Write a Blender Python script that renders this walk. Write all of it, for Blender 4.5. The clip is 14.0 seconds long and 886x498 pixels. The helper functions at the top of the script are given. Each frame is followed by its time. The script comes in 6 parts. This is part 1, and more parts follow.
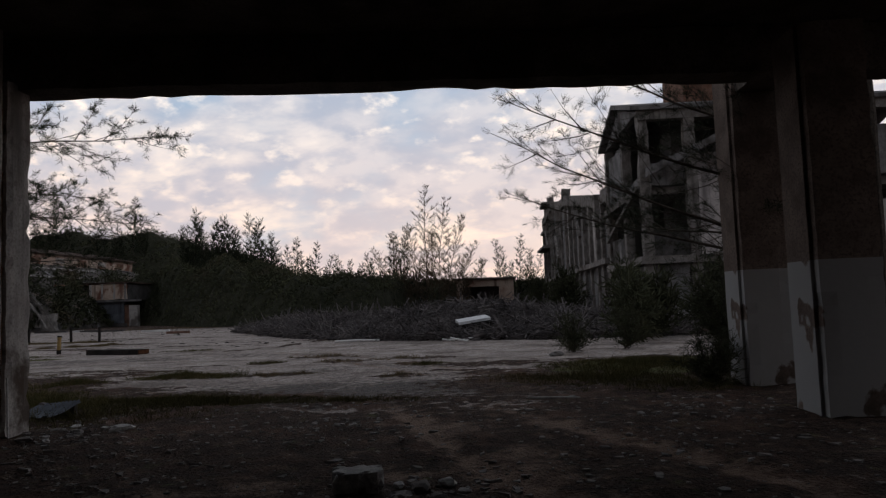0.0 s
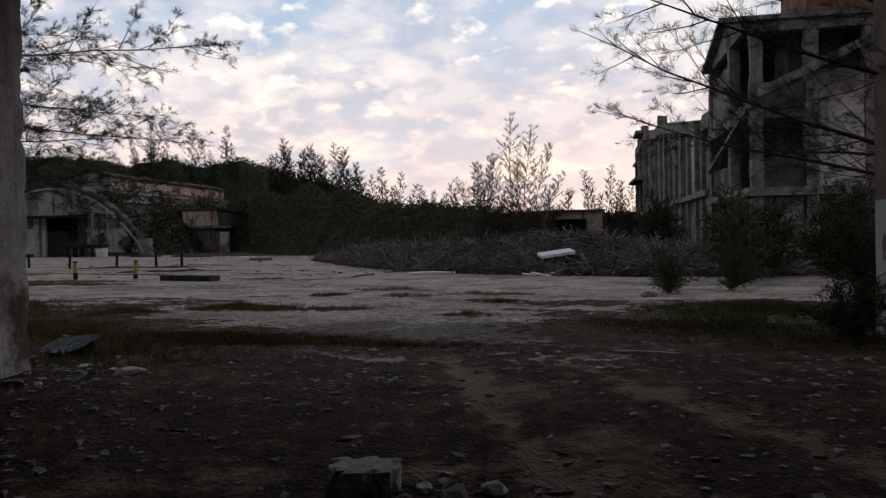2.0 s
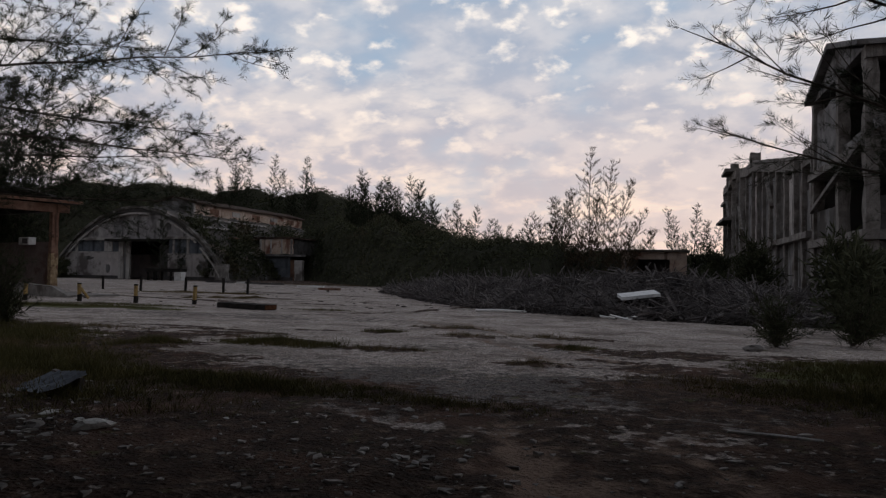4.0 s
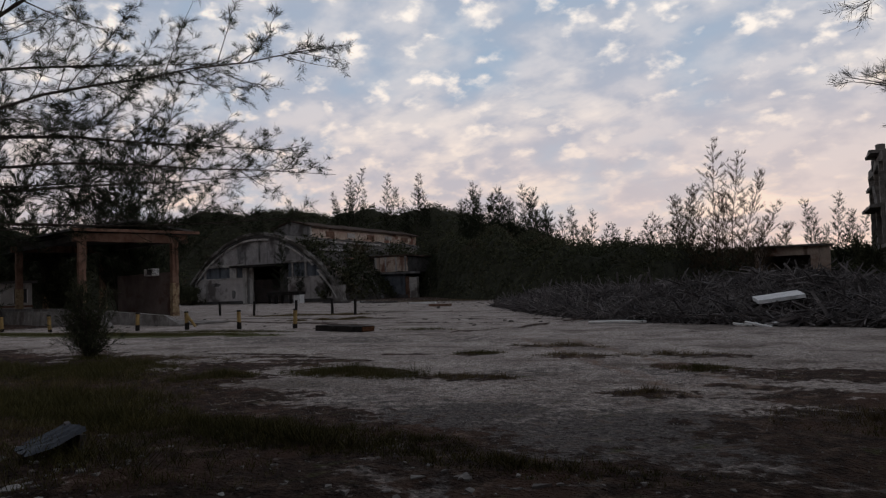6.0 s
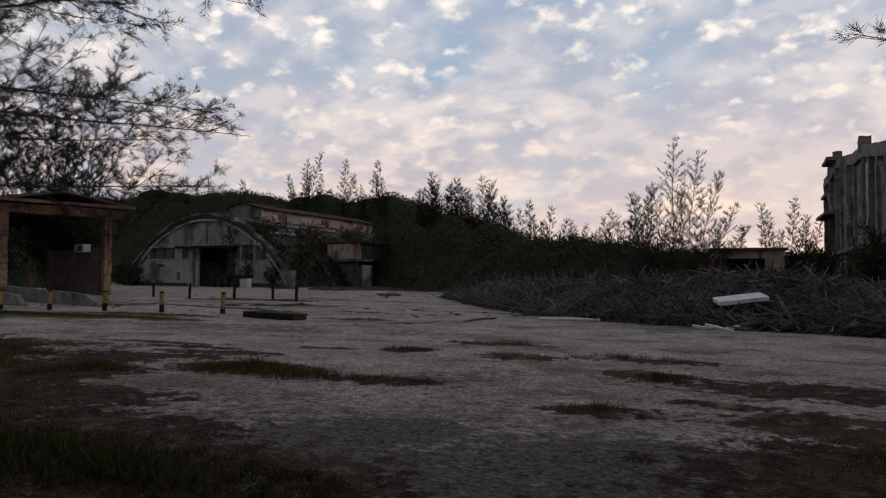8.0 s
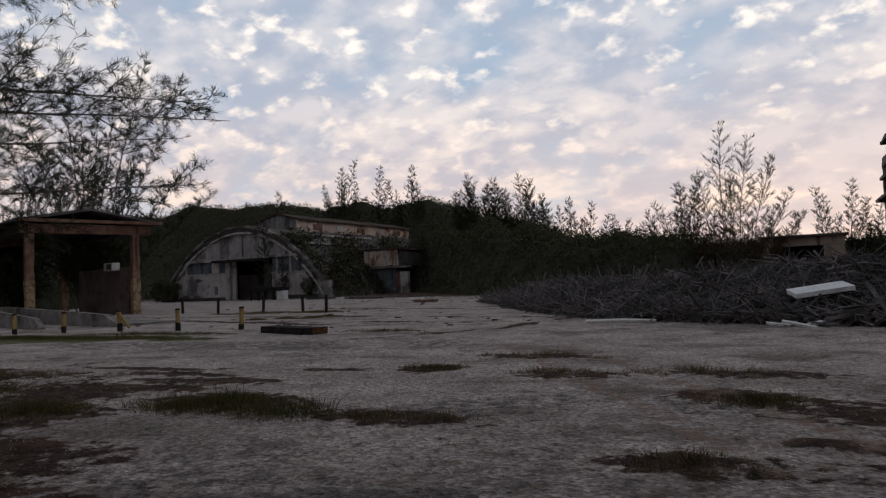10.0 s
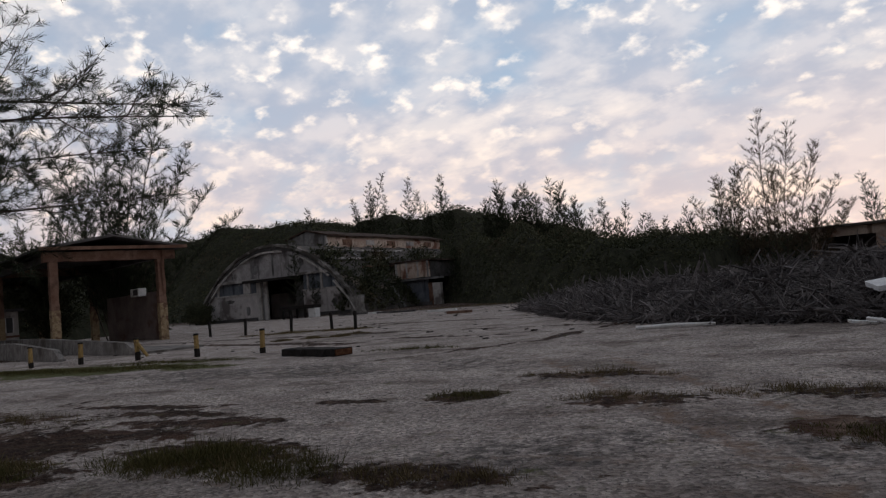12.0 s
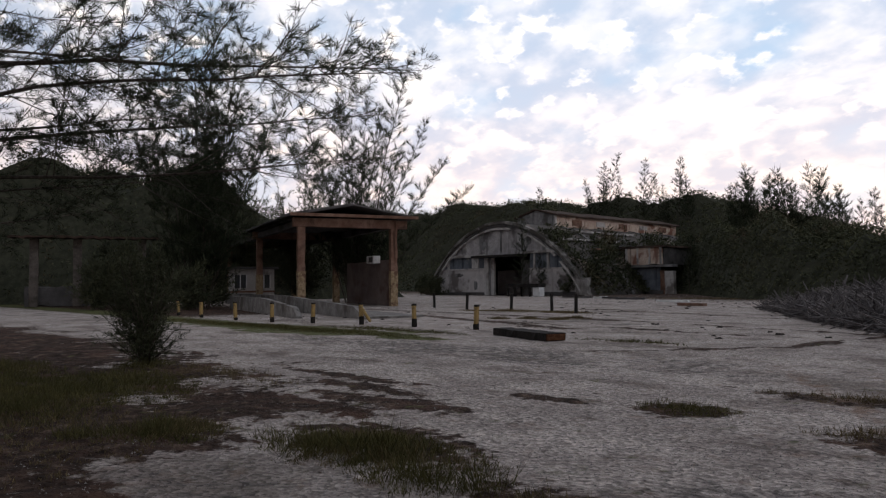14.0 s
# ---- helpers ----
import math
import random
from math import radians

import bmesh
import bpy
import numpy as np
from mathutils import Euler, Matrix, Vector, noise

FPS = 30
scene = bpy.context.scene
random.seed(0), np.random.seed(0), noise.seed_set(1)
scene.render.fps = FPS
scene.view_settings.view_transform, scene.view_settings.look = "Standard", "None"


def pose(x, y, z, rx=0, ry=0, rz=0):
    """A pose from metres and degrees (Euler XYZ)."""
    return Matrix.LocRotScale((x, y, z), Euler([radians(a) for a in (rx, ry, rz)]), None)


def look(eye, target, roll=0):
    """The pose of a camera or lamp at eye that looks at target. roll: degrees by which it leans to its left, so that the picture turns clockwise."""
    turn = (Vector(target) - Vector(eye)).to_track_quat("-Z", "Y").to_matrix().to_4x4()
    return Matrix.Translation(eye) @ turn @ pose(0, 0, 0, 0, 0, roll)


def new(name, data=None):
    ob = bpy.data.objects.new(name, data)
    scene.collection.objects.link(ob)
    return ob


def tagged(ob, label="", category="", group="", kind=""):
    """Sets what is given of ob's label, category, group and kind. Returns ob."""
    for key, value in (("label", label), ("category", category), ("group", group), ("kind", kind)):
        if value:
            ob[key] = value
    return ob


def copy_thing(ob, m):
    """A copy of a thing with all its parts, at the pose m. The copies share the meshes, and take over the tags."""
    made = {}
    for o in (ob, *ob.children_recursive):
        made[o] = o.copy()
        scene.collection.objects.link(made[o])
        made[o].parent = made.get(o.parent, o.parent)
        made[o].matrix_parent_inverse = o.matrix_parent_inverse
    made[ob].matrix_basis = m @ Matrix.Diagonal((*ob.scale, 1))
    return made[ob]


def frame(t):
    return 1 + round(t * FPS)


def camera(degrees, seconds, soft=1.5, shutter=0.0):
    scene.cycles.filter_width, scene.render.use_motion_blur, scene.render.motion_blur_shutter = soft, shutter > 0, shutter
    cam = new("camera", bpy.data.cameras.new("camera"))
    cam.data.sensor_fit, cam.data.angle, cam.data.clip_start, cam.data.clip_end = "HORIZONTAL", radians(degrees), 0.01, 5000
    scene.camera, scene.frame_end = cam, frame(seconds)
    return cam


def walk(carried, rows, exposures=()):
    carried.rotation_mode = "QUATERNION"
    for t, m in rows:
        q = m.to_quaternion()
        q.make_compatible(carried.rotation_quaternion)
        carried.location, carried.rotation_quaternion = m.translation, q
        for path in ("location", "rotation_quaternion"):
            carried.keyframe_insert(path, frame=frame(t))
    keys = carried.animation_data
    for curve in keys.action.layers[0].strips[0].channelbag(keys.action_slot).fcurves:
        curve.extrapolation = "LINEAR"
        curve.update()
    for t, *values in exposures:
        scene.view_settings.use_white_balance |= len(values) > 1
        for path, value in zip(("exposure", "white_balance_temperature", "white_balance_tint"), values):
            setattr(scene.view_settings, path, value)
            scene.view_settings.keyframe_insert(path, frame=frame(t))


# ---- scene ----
cam = camera(63.0, 14.0, 1.25)
PATH = [
    (0, (0.767, -0.214, 1.473), (0.639, 1.776, 1.62), -2.2),
    (0.5, (0.779, 0.165, 1.453), (0.361, 2.113, 1.637), -2.6),
    (1, (0.812, 0.679, 1.48), (0.239, 2.59, 1.626), -3.1),
    (1.5, (0.795, 1.201, 1.464), (0.348, 3.15, 1.457), -3.6),
    (2, (0.839, 1.753, 1.433), (0.468, 3.718, 1.399), -1.1),
    (2.5, (0.787, 2.209, 1.421), (0.287, 4.144, 1.506), -1.1),
    (3, (0.75, 2.714, 1.403), (0.246, 4.646, 1.52), -2.4),
    (3.2, (0.738, 2.932, 1.39), (0.17, 4.848, 1.485), 0.5),
    (5.3, (0.541, 4.917, 1.397), (-0.042, 6.829, 1.44), 1.3),
    (5.5, (0.545, 5.155, 1.385), (-0.121, 7.039, 1.468), 0.0),
    (6, (0.527, 5.672, 1.417), (-0.35, 7.466, 1.517), -2.0),
    (6.5, (0.464, 6.137, 1.402), (-0.358, 7.957, 1.497), -2.2),
    (7, (0.411, 6.7, 1.396), (-0.427, 8.512, 1.526), -3.2),
    (7.5, (0.285, 7.168, 1.35), (-0.528, 8.992, 1.465), -2.7),
    (7.7, (0.232, 7.32, 1.336), (-0.529, 9.167, 1.417), 0.2),
    (9.8, (-0.37, 9.483, 1.313), (-1.26, 11.274, 1.363), -2.5),
    (10, (-0.473, 9.677, 1.302), (-1.349, 11.472, 1.389), -2.3),
    (10.5, (-0.679, 10.083, 1.295), (-1.498, 11.907, 1.328), -4.0),
    (11, (-0.843, 10.561, 1.313), (-1.787, 12.323, 1.381), -2.2),
    (11.5, (-1.002, 10.869, 1.273), (-1.978, 12.613, 1.35), -3.2),
    (12, (-1.17, 11.204, 1.317), (-2.123, 12.959, 1.437), -5.1),
    (12.5, (-1.321, 11.563, 1.322), (-2.503, 13.172, 1.431), -3.2),
    (13, (-1.538, 11.847, 1.336), (-3.01, 13.192, 1.491), -0.6),
    (13.5, (-1.632, 12.058, 1.334), (-3.185, 13.314, 1.437), -2.5),
    (14, (-1.623, 12.287, 1.331), (-3.077, 13.657, 1.429), -0.6),
]
walk(cam, [(t, look(eye, target, roll)) for t, eye, target, roll in PATH],
     [(0.0, 0.0), (1.0, 0.1), (1.6, 0.25), (3.0, 0.0), (5.5, -0.2), (6.5, -0.2), (8.5, -0.1), (10.0, -0.03), (11.0, 0.05), (12.5, 0.0), (13.2, 0.3), (14.0, 0.5)])
# ---- light ----
SUN_AZ, SUN_EL = 8.0, 3.0
world = bpy.data.worlds.new("dusk_sky")
scene.world = world
world.use_nodes = True
wt = world.node_tree
wt.nodes.clear()


def wnode(kind, **values):
    n = wt.nodes.new(kind)
    for key, value in values.items():
        setattr(n, key, value)
    return n


def wmath(op, a, b=None, c=None, clamp=False):
    n = wt.nodes.new("ShaderNodeMath")
    n.operation, n.use_clamp = op, clamp
    for i, v in enumerate((a, b, c)):
        if v is None:
            continue
        if isinstance(v, (int, float)):
            n.inputs[i].default_value = v
        else:
            wt.links.new(v, n.inputs[i])
    return n.outputs[0]


def wmix(fac, a, b):
    n = wt.nodes.new("ShaderNodeMix")
    n.data_type = "RGBA"
    for sock, v in ((n.inputs[0], fac), (n.inputs[6], a), (n.inputs[7], b)):
        if isinstance(v, (int, float)):
            sock.default_value = v
        elif isinstance(v, tuple):
            sock.default_value = (*v, 1)
        else:
            wt.links.new(v, sock)
    return n.outputs[2]


def wramp(fac, stops):
    n = wt.nodes.new("ShaderNodeMapRange")
    n.interpolation_type = "SMOOTHSTEP"
    wt.links.new(fac, n.inputs[0])
    n.inputs[1].default_value, n.inputs[2].default_value = stops
    return n.outputs[0]


def build_sky():
    coord = wnode("ShaderNodeTexCoord")
    sep = wnode("ShaderNodeSeparateXYZ")
    wt.links.new(coord.outputs["Generated"], sep.inputs[0])
    dx, dy, dz = sep.outputs
    up = wmath("MAXIMUM", dz, 0.0)
    # a cloud deck seen from below, flattened only a little towards the horizon
    lift = wmath("MULTIPLY_ADD", up, 0.9, 0.62)
    comb = wnode("ShaderNodeCombineXYZ")
    wt.links.new(wmath("DIVIDE", dx, lift), comb.inputs[0])
    wt.links.new(wmath("DIVIDE", dy, lift), comb.inputs[1])
    wt.links.new(wmath("DIVIDE", wmath("MULTIPLY", up, 1.5), lift), comb.inputs[2])

    def cloud(scale, detail, rough, offset, warp, stretch=1.0):
        n = wnode("ShaderNodeTexNoise")
        m = wnode("ShaderNodeMapping")
        m.inputs["Location"].default_value = (offset, offset * 0.37, offset * 0.71)
        m.inputs["Rotation"].default_value = (0.0, 0.12, 0.2)
        m.inputs["Scale"].default_value = (scale * stretch, scale, scale)
        wt.links.new(comb.outputs[0], m.inputs[0])
        wt.links.new(m.outputs[0], n.inputs["Vector"])
        n.inputs["Scale"].default_value = 1.0
        n.inputs["Detail"].default_value = detail
        n.inputs["Roughness"].default_value = rough
        n.inputs["Distortion"].default_value = warp
        return n.outputs[0]

    sky = wnode("ShaderNodeTexSky", sky_type="NISHITA", sun_disc=False)
    sky.sun_elevation, sky.sun_rotation = radians(SUN_EL), radians(SUN_AZ)
    sky.altitude, sky.air_density, sky.dust_density, sky.ozone_density = 10, 1.0, 1.2, 2.0
    clear = wnode("ShaderNodeVectorMath", operation="SCALE")
    wt.links.new(sky.outputs[0], clear.inputs[0])
    clear.inputs["Scale"].default_value = 0.10

    low = wramp(up, (0.02, 0.34))          # 0 at the horizon, 1 well above it
    banks = wramp(cloud(5.0, 4, 0.5, 3.1, 0.0, 0.8), (0.30, 0.54))
    curd = wramp(cloud(14.0, 4, 0.5, 8.3, 0.0, 0.9), (0.36, 0.66))
    puffs = wramp(cloud(23.0, 4, 0.5, 11.7, 0.0), (0.51, 0.76))
    field = wramp(cloud(3.4, 2, 0.5, 27.0, 0.0, 0.8), (0.30, 0.48))
    rolls = wramp(cloud(8.0, 5, 0.55, 41.0, 0.15, 0.6), (0.50, 0.68))
    blue = wmix(low, (0.62, 0.61, 0.66), (0.34, 0.47, 0.63))
    blue = wmix(0.15, blue, clear.outputs[0])
    grey = wmix(low, (0.60, 0.48, 0.48), (0.42, 0.44, 0.52))
    pale = wmix(low, (0.78, 0.63, 0.58), (0.60, 0.60, 0.64))
    lit = wmix(low, (1.02, 0.78, 0.62), (1.0, 0.91, 0.83))
    body = wmix(curd, grey, pale)
    cover = wmath("MULTIPLY_ADD", banks, 0.62, wmath("MULTIPLY", curd, 0.36), clamp=True)
    colour = wmix(cover, blue, body)
    # warm rolls low down, small lit puffs higher up
    colour = wmix(wmath("MULTIPLY", rolls, wmath("SUBTRACT", 0.85, wmath("MULTIPLY", low, 0.6))), colour, lit)
    glow = wmath("MULTIPLY", puffs, wmath("MULTIPLY_ADD", field, 0.95, 0.25), clamp=True)
    glow = wmath("MULTIPLY", glow, wmath("MULTIPLY_ADD", low, 0.7, 0.3))
    colour = wmix(glow, colour, lit)
    # the west glows, the east and the zenith are dimmer
    west = wramp(dy, (-0.9, 0.75))
    level = wmath("MULTIPLY_ADD", west, 0.70, 0.48)
    zenith = wramp(up, (0.42, 1.0))
    level = wmath("MULTIPLY", level, wmath("MULTIPLY_ADD", zenith, -0.5, 1.0))
    below = wramp(dz, (-0.06, -0.005))
    level = wmath("MULTIPLY", level, wmath("MULTIPLY_ADD", below, 0.88, 0.12))
    bg = wnode("ShaderNodeBackground")
    wt.links.new(colour, bg.inputs[0])
    wt.links.new(level, bg.inputs[1])
    out = wnode("ShaderNodeOutputWorld")
    wt.links.new(bg.outputs[0], out.inputs[0])


build_sky()
sun_data = bpy.data.lights.new("sun", "SUN")
sun_data.energy, sun_data.angle, sun_data.color = 0.35, radians(14), (1.0, 0.78, 0.6)
sun = new("sun", sun_data)
sun.matrix_world = look((0, 0, 60), (-60 * math.sin(radians(SUN_AZ)), -60 * math.cos(radians(SUN_AZ)), 60 - 60 * math.tan(radians(SUN_EL))))


# ---- materials ----
def material(name, low, high, scale=3.0, rough=0.85, bump=0.3, stain=None, stain_scale=0.8, stain_amount=(0.5, 0.7),
             streak=0.0, metallic=0.0, spread=0.0, detail=8.0, grain=30.0):
    """A procedural surface: two colours over a fine and a coarse noise, stains with a shape of their own, fine relief."""
    m = bpy.data.materials.new(name)
    m.use_nodes = True
    t = m.node_tree
    bsdf = t.nodes["Principled BSDF"]
    coord = t.nodes.new("ShaderNodeTexCoord")

    def noise_out(s, d=detail, stretch=1.0):
        mp = t.nodes.new("ShaderNodeMapping")
        mp.inputs["Scale"].default_value = (s, s, s * stretch)
        t.links.new(coord.outputs["Object"], mp.inputs[0])
        n = t.nodes.new("ShaderNodeTexNoise")
        n.inputs["Scale"].default_value, n.inputs["Detail"].default_value, n.inputs["Roughness"].default_value = 1, d, 0.62
        t.links.new(mp.outputs[0], n.inputs["Vector"])
        return n.outputs[0]

    def step(fac, a, b):
        r = t.nodes.new("ShaderNodeMapRange")
        r.interpolation_type = "SMOOTHSTEP"
        r.inputs[1].default_value, r.inputs[2].default_value = a, b
        t.links.new(fac, r.inputs[0])
        return r.outputs[0]

    def mix(fac, a, b):
        n = t.nodes.new("ShaderNodeMix")
        n.data_type = "RGBA"
        for sock, v in ((n.inputs[0], fac), (n.inputs[6], a), (n.inputs[7], b)):
            if isinstance(v, tuple):
                sock.default_value = (*v, 1)
            elif isinstance(v, (int, float)):
                sock.default_value = v
            else:
                t.links.new(v, sock)
        return n.outputs[2]

    fine = noise_out(scale)
    colour = mix(step(fine, 0.32, 0.68), low, high)
    g = noise_out(grain, 3)
    colour = mix(step(g, 0.42, 0.75), colour, tuple(c * 0.7 for c in low))
    if stain:
        colour = mix(step(noise_out(stain_scale, 6), *stain_amount), colour, stain)
    if streak:
        colour = mix(step(noise_out(scale * 1.6, 5, 0.08), 0.62 - streak * 0.2, 0.74), colour, tuple(c * 0.45 for c in low))
    if spread:
        info = t.nodes.new("ShaderNodeNewGeometry")
        colour = mix(step(info.outputs["Random Per Island"], 0.0, 1.0 / spread), colour, tuple(c * 0.55 for c in low))
    t.links.new(colour, bsdf.inputs["Base Color"])
    bsdf.inputs["Roughness"].default_value, bsdf.inputs["Metallic"].default_value = rough, metallic
    bsdf.inputs["Specular IOR Level"].default_value = 0.08 if rough > 0.78 else 0.35
    if bump:
        b = t.nodes.new("ShaderNodeBump")
        b.inputs["Strength"].default_value, b.inputs["Distance"].default_value = bump, 0.03
        t.links.new(fine, b.inputs["Height"])
        t.links.new(b.outputs[0], bsdf.inputs["Normal"])
    return m


CONCRETE = material("weathered_concrete", (0.16, 0.145, 0.135), (0.30, 0.28, 0.265), 2.2, 0.92, 0.5, (0.10, 0.085, 0.075), 0.7, (0.52, 0.66), 0.5)
PLASTER = material("stained_plaster", (0.42, 0.39, 0.37), (0.62, 0.59, 0.57), 1.1, 0.92, 0.35, (0.17, 0.15, 0.14), 0.55, (0.5, 0.64), 0.7)
PIER = material("peeling_limewash", (0.40, 0.37, 0.35), (0.60, 0.57, 0.54), 1.6, 0.94, 0.5, (0.11, 0.085, 0.07), 0.9, (0.50, 0.62), 0.9)
CONCRETE_DARK = material("dark_concrete", (0.085, 0.072, 0.063), (0.17, 0.147, 0.13), 2.0, 0.95, 0.5, (0.05, 0.043, 0.037), 0.8)
GREYWALL = material("grey_render", (0.16, 0.155, 0.155), (0.29, 0.28, 0.28), 1.2, 0.93, 0.4, (0.08, 0.072, 0.068), 0.4, (0.48, 0.62), 0.6)
DARKWALL = material("dark_patchy_wall", (0.07, 0.066, 0.064), (0.14, 0.13, 0.13), 1.0, 0.95, 0.4, (0.04, 0.036, 0.03), 0.5)
REDDISH = material("rust_red_paint", (0.16, 0.085, 0.06), (0.28, 0.175, 0.13), 1.5, 0.85, 0.3, (0.10, 0.06, 0.045), 1.0, (0.5, 0.68), 0.4)
PEELED = material("peeled_cream_paint", (0.45, 0.33, 0.265), (0.68, 0.57, 0.48), 0.8, 0.9, 0.4, (0.22, 0.11, 0.08), 0.5, (0.5, 0.6), 0.4)
WHITE = material("white_paint", (0.62, 0.61, 0.60), (0.80, 0.79, 0.78), 2.0, 0.7, 0.15, (0.35, 0.33, 0.31), 1.2, (0.58, 0.72))
YELLOW = material("yellow_paint", (0.27, 0.175, 0.06), (0.40, 0.27, 0.10), 6.0, 0.75, 0.2, (0.16, 0.10, 0.05), 4.0, (0.5, 0.62))
BANDBLUE = material("slate_blue_paint", (0.10, 0.11, 0.13), (0.20, 0.215, 0.24), 0.9, 0.88, 0.3, (0.33, 0.32, 0.31), 0.6, (0.60, 0.68), 0.5)
SHEDWALL = material("flaking_pale_render", (0.42, 0.385, 0.375), (0.66, 0.61, 0.595), 0.7, 0.92, 0.4, (0.15, 0.13, 0.125), 0.35, (0.5, 0.62), 0.3)
SHEDRIM = material("lichen_stained_rim", (0.16, 0.147, 0.137), (0.38, 0.355, 0.335), 1.3, 0.94, 0.5, (0.07, 0.062, 0.055), 0.4, (0.44, 0.56), 0.4)
GABLE = material("streaked_grey_render", (0.28, 0.26, 0.26), (0.50, 0.47, 0.465), 0.8, 0.93, 0.4, (0.11, 0.10, 0.10), 0.3, (0.5, 0.62), 0.35)
SHEDSKIN = material("dark_vault_skin", (0.07, 0.064, 0.06), (0.15, 0.135, 0.125), 0.8, 0.95, 0.5, (0.24, 0.19, 0.165), 0.35, (0.56, 0.64), 0.4)
BARK = material("grey_brown_bark", (0.05, 0.04, 0.034), (0.11, 0.09, 0.075), 12.0, 0.95, 0.5)
NEEDLE = material("casuarina_needles", (0.028, 0.036, 0.02), (0.055, 0.066, 0.036), 1.0, 0.8, 0.0, spread=1.0)
# browner needles for the tall clump; warm evening light put into the colour
NEEDLE_WARM = material("warm_lit_needles", (0.10, 0.075, 0.05), (0.16, 0.12, 0.08), 1.0, 0.8, 0.0, spread=1.0)
BUSH = material("dark_bush_leaves", (0.06, 0.066, 0.04), (0.125, 0.128, 0.072), 0.25, 0.85, 0.0, (0.115, 0.085, 0.058), 0.12, (0.52, 0.68), spread=0.8)
GRASS = material("green_grass", (0.09, 0.085, 0.032), (0.18, 0.155, 0.065), 0.9, 0.85, 0.0, spread=0.9)
DRYGRASS = material("dry_grass", (0.15, 0.115, 0.06), (0.26, 0.20, 0.11), 1.3, 0.9, 0.0, spread=0.9)
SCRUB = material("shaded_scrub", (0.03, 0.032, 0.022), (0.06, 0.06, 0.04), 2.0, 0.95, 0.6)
CREAM = material("worn_cream_paint", (0.26, 0.18, 0.10), (0.42, 0.32, 0.21), 5.0, 0.8, 0.2, (0.15, 0.09, 0.06), 3.0, (0.5, 0.62))
DEADWOOD = material("dead_wood", (0.10, 0.09, 0.09), (0.30, 0.27, 0.265), 1.3, 0.95, 0.2, spread=0.7)
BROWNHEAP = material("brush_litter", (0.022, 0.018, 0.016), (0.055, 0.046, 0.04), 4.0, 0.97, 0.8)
RUST = material("rusty_iron", (0.09, 0.04, 0.022), (0.17, 0.08, 0.045), 9.0, 0.9, 0.4, metallic=0.2)
PALESTONE = material("pale_broken_concrete", (0.42, 0.41, 0.40), (0.60, 0.59, 0.57), 7.0, 0.95, 0.7, (0.22, 0.20, 0.19), 2.5, (0.55, 0.68))
TICKING = material("white_ticking", (0.70, 0.70, 0.71), (0.84, 0.84, 0.84), 3.0, 0.8, 0.2, (0.5, 0.48, 0.46), 1.5, (0.66, 0.76))
RUBBLE = material("broken_concrete", (0.25, 0.23, 0.22), (0.42, 0.40, 0.38), 6.0, 0.95, 0.5, spread=0.7)
TAR = material("tarred_timber", (0.018, 0.016, 0.015), (0.04, 0.035, 0.032), 4.0, 0.9, 0.4)
TILE = material("old_roof_tiles", (0.04, 0.028, 0.024), (0.085, 0.055, 0.043), 3.0, 0.95, 0.4)
GLASS_DARK = material("dusty_dark_glazing", (0.02, 0.022, 0.025), (0.05, 0.052, 0.055), 2.0, 0.35, 0.0)


def dado_material():
    """Bare brown concrete with a chipped white dado up to 1.8 m."""
    m = material("dado_concrete", (0.13, 0.10, 0.085), (0.22, 0.17, 0.145), 2.0, 0.93, 0.4, (0.07, 0.055, 0.045), 0.9)
    t = m.node_tree
    bsdf = t.nodes["Principled BSDF"]
    old = bsdf.inputs["Base Color"].links[0].from_socket
    coord = t.nodes.new("ShaderNodeTexCoord")
    sep = t.nodes.new("ShaderNodeSeparateXYZ")
    t.links.new(coord.outputs["Object"], sep.inputs[0])
    n = t.nodes.new("ShaderNodeTexNoise")
    n.inputs["Scale"].default_value, n.inputs["Detail"].default_value = 1.7, 6
    t.links.new(coord.outputs["Object"], n.inputs["Vector"])
    top = t.nodes.new("ShaderNodeMath")
    top.operation, top.inputs[1].default_value = "LESS_THAN", 1.8
    t.links.new(sep.outputs[2], top.inputs[0])
    keep = t.nodes.new("ShaderNodeMapRange")
    keep.inputs[1].default_value, keep.inputs[2].default_value = 0.60, 0.57
    t.links.new(n.outputs[0], keep.inputs[0])
    both = t.nodes.new("ShaderNodeMath")
    both.operation = "MULTIPLY"
    t.links.new(top.outputs[0], both.inputs[0])
    t.links.new(keep.outputs[0], both.inputs[1])
    mx = t.nodes.new("ShaderNodeMix")
    mx.data_type = "RGBA"
    t.links.new(both.outputs[0], mx.inputs[0])
    t.links.new(old, mx.inputs[6])
    mx.inputs[7].default_value = (0.34, 0.335, 0.33, 1)
    t.links.new(mx.outputs[2], bsdf.inputs["Base Color"])
    return m


DADO = dado_material()


# ---- building helpers ----
def part(name, bm, mat, parent=None, label="", smooth=False):
    me = bpy.data.meshes.new(name)
    bm.to_mesh(me)
    bm.free()
    me.materials.append(mat)
    if smooth:
        me.shade_smooth()
    ob = new(name, me)
    if parent:
        ob.parent = parent
    if label:
        ob["label"] = label
    return ob


def raw(name, verts, faces, mat, parent=None, label=""):
    me = bpy.data.meshes.new(name)
    me.from_pydata(verts, [], faces)
    me.materials.append(mat)
    ob = new(name, me)
    if parent:
        ob.parent = parent
    if label:
        ob["label"] = label
    return ob


def thing(name, at, label, category, group="", turn=0.0):
    ob = new(name)
    ob.empty_display_size = 0.2
    ob.matrix_basis = pose(*at, 0, 0, turn)
    return tagged(ob, label, category, group)


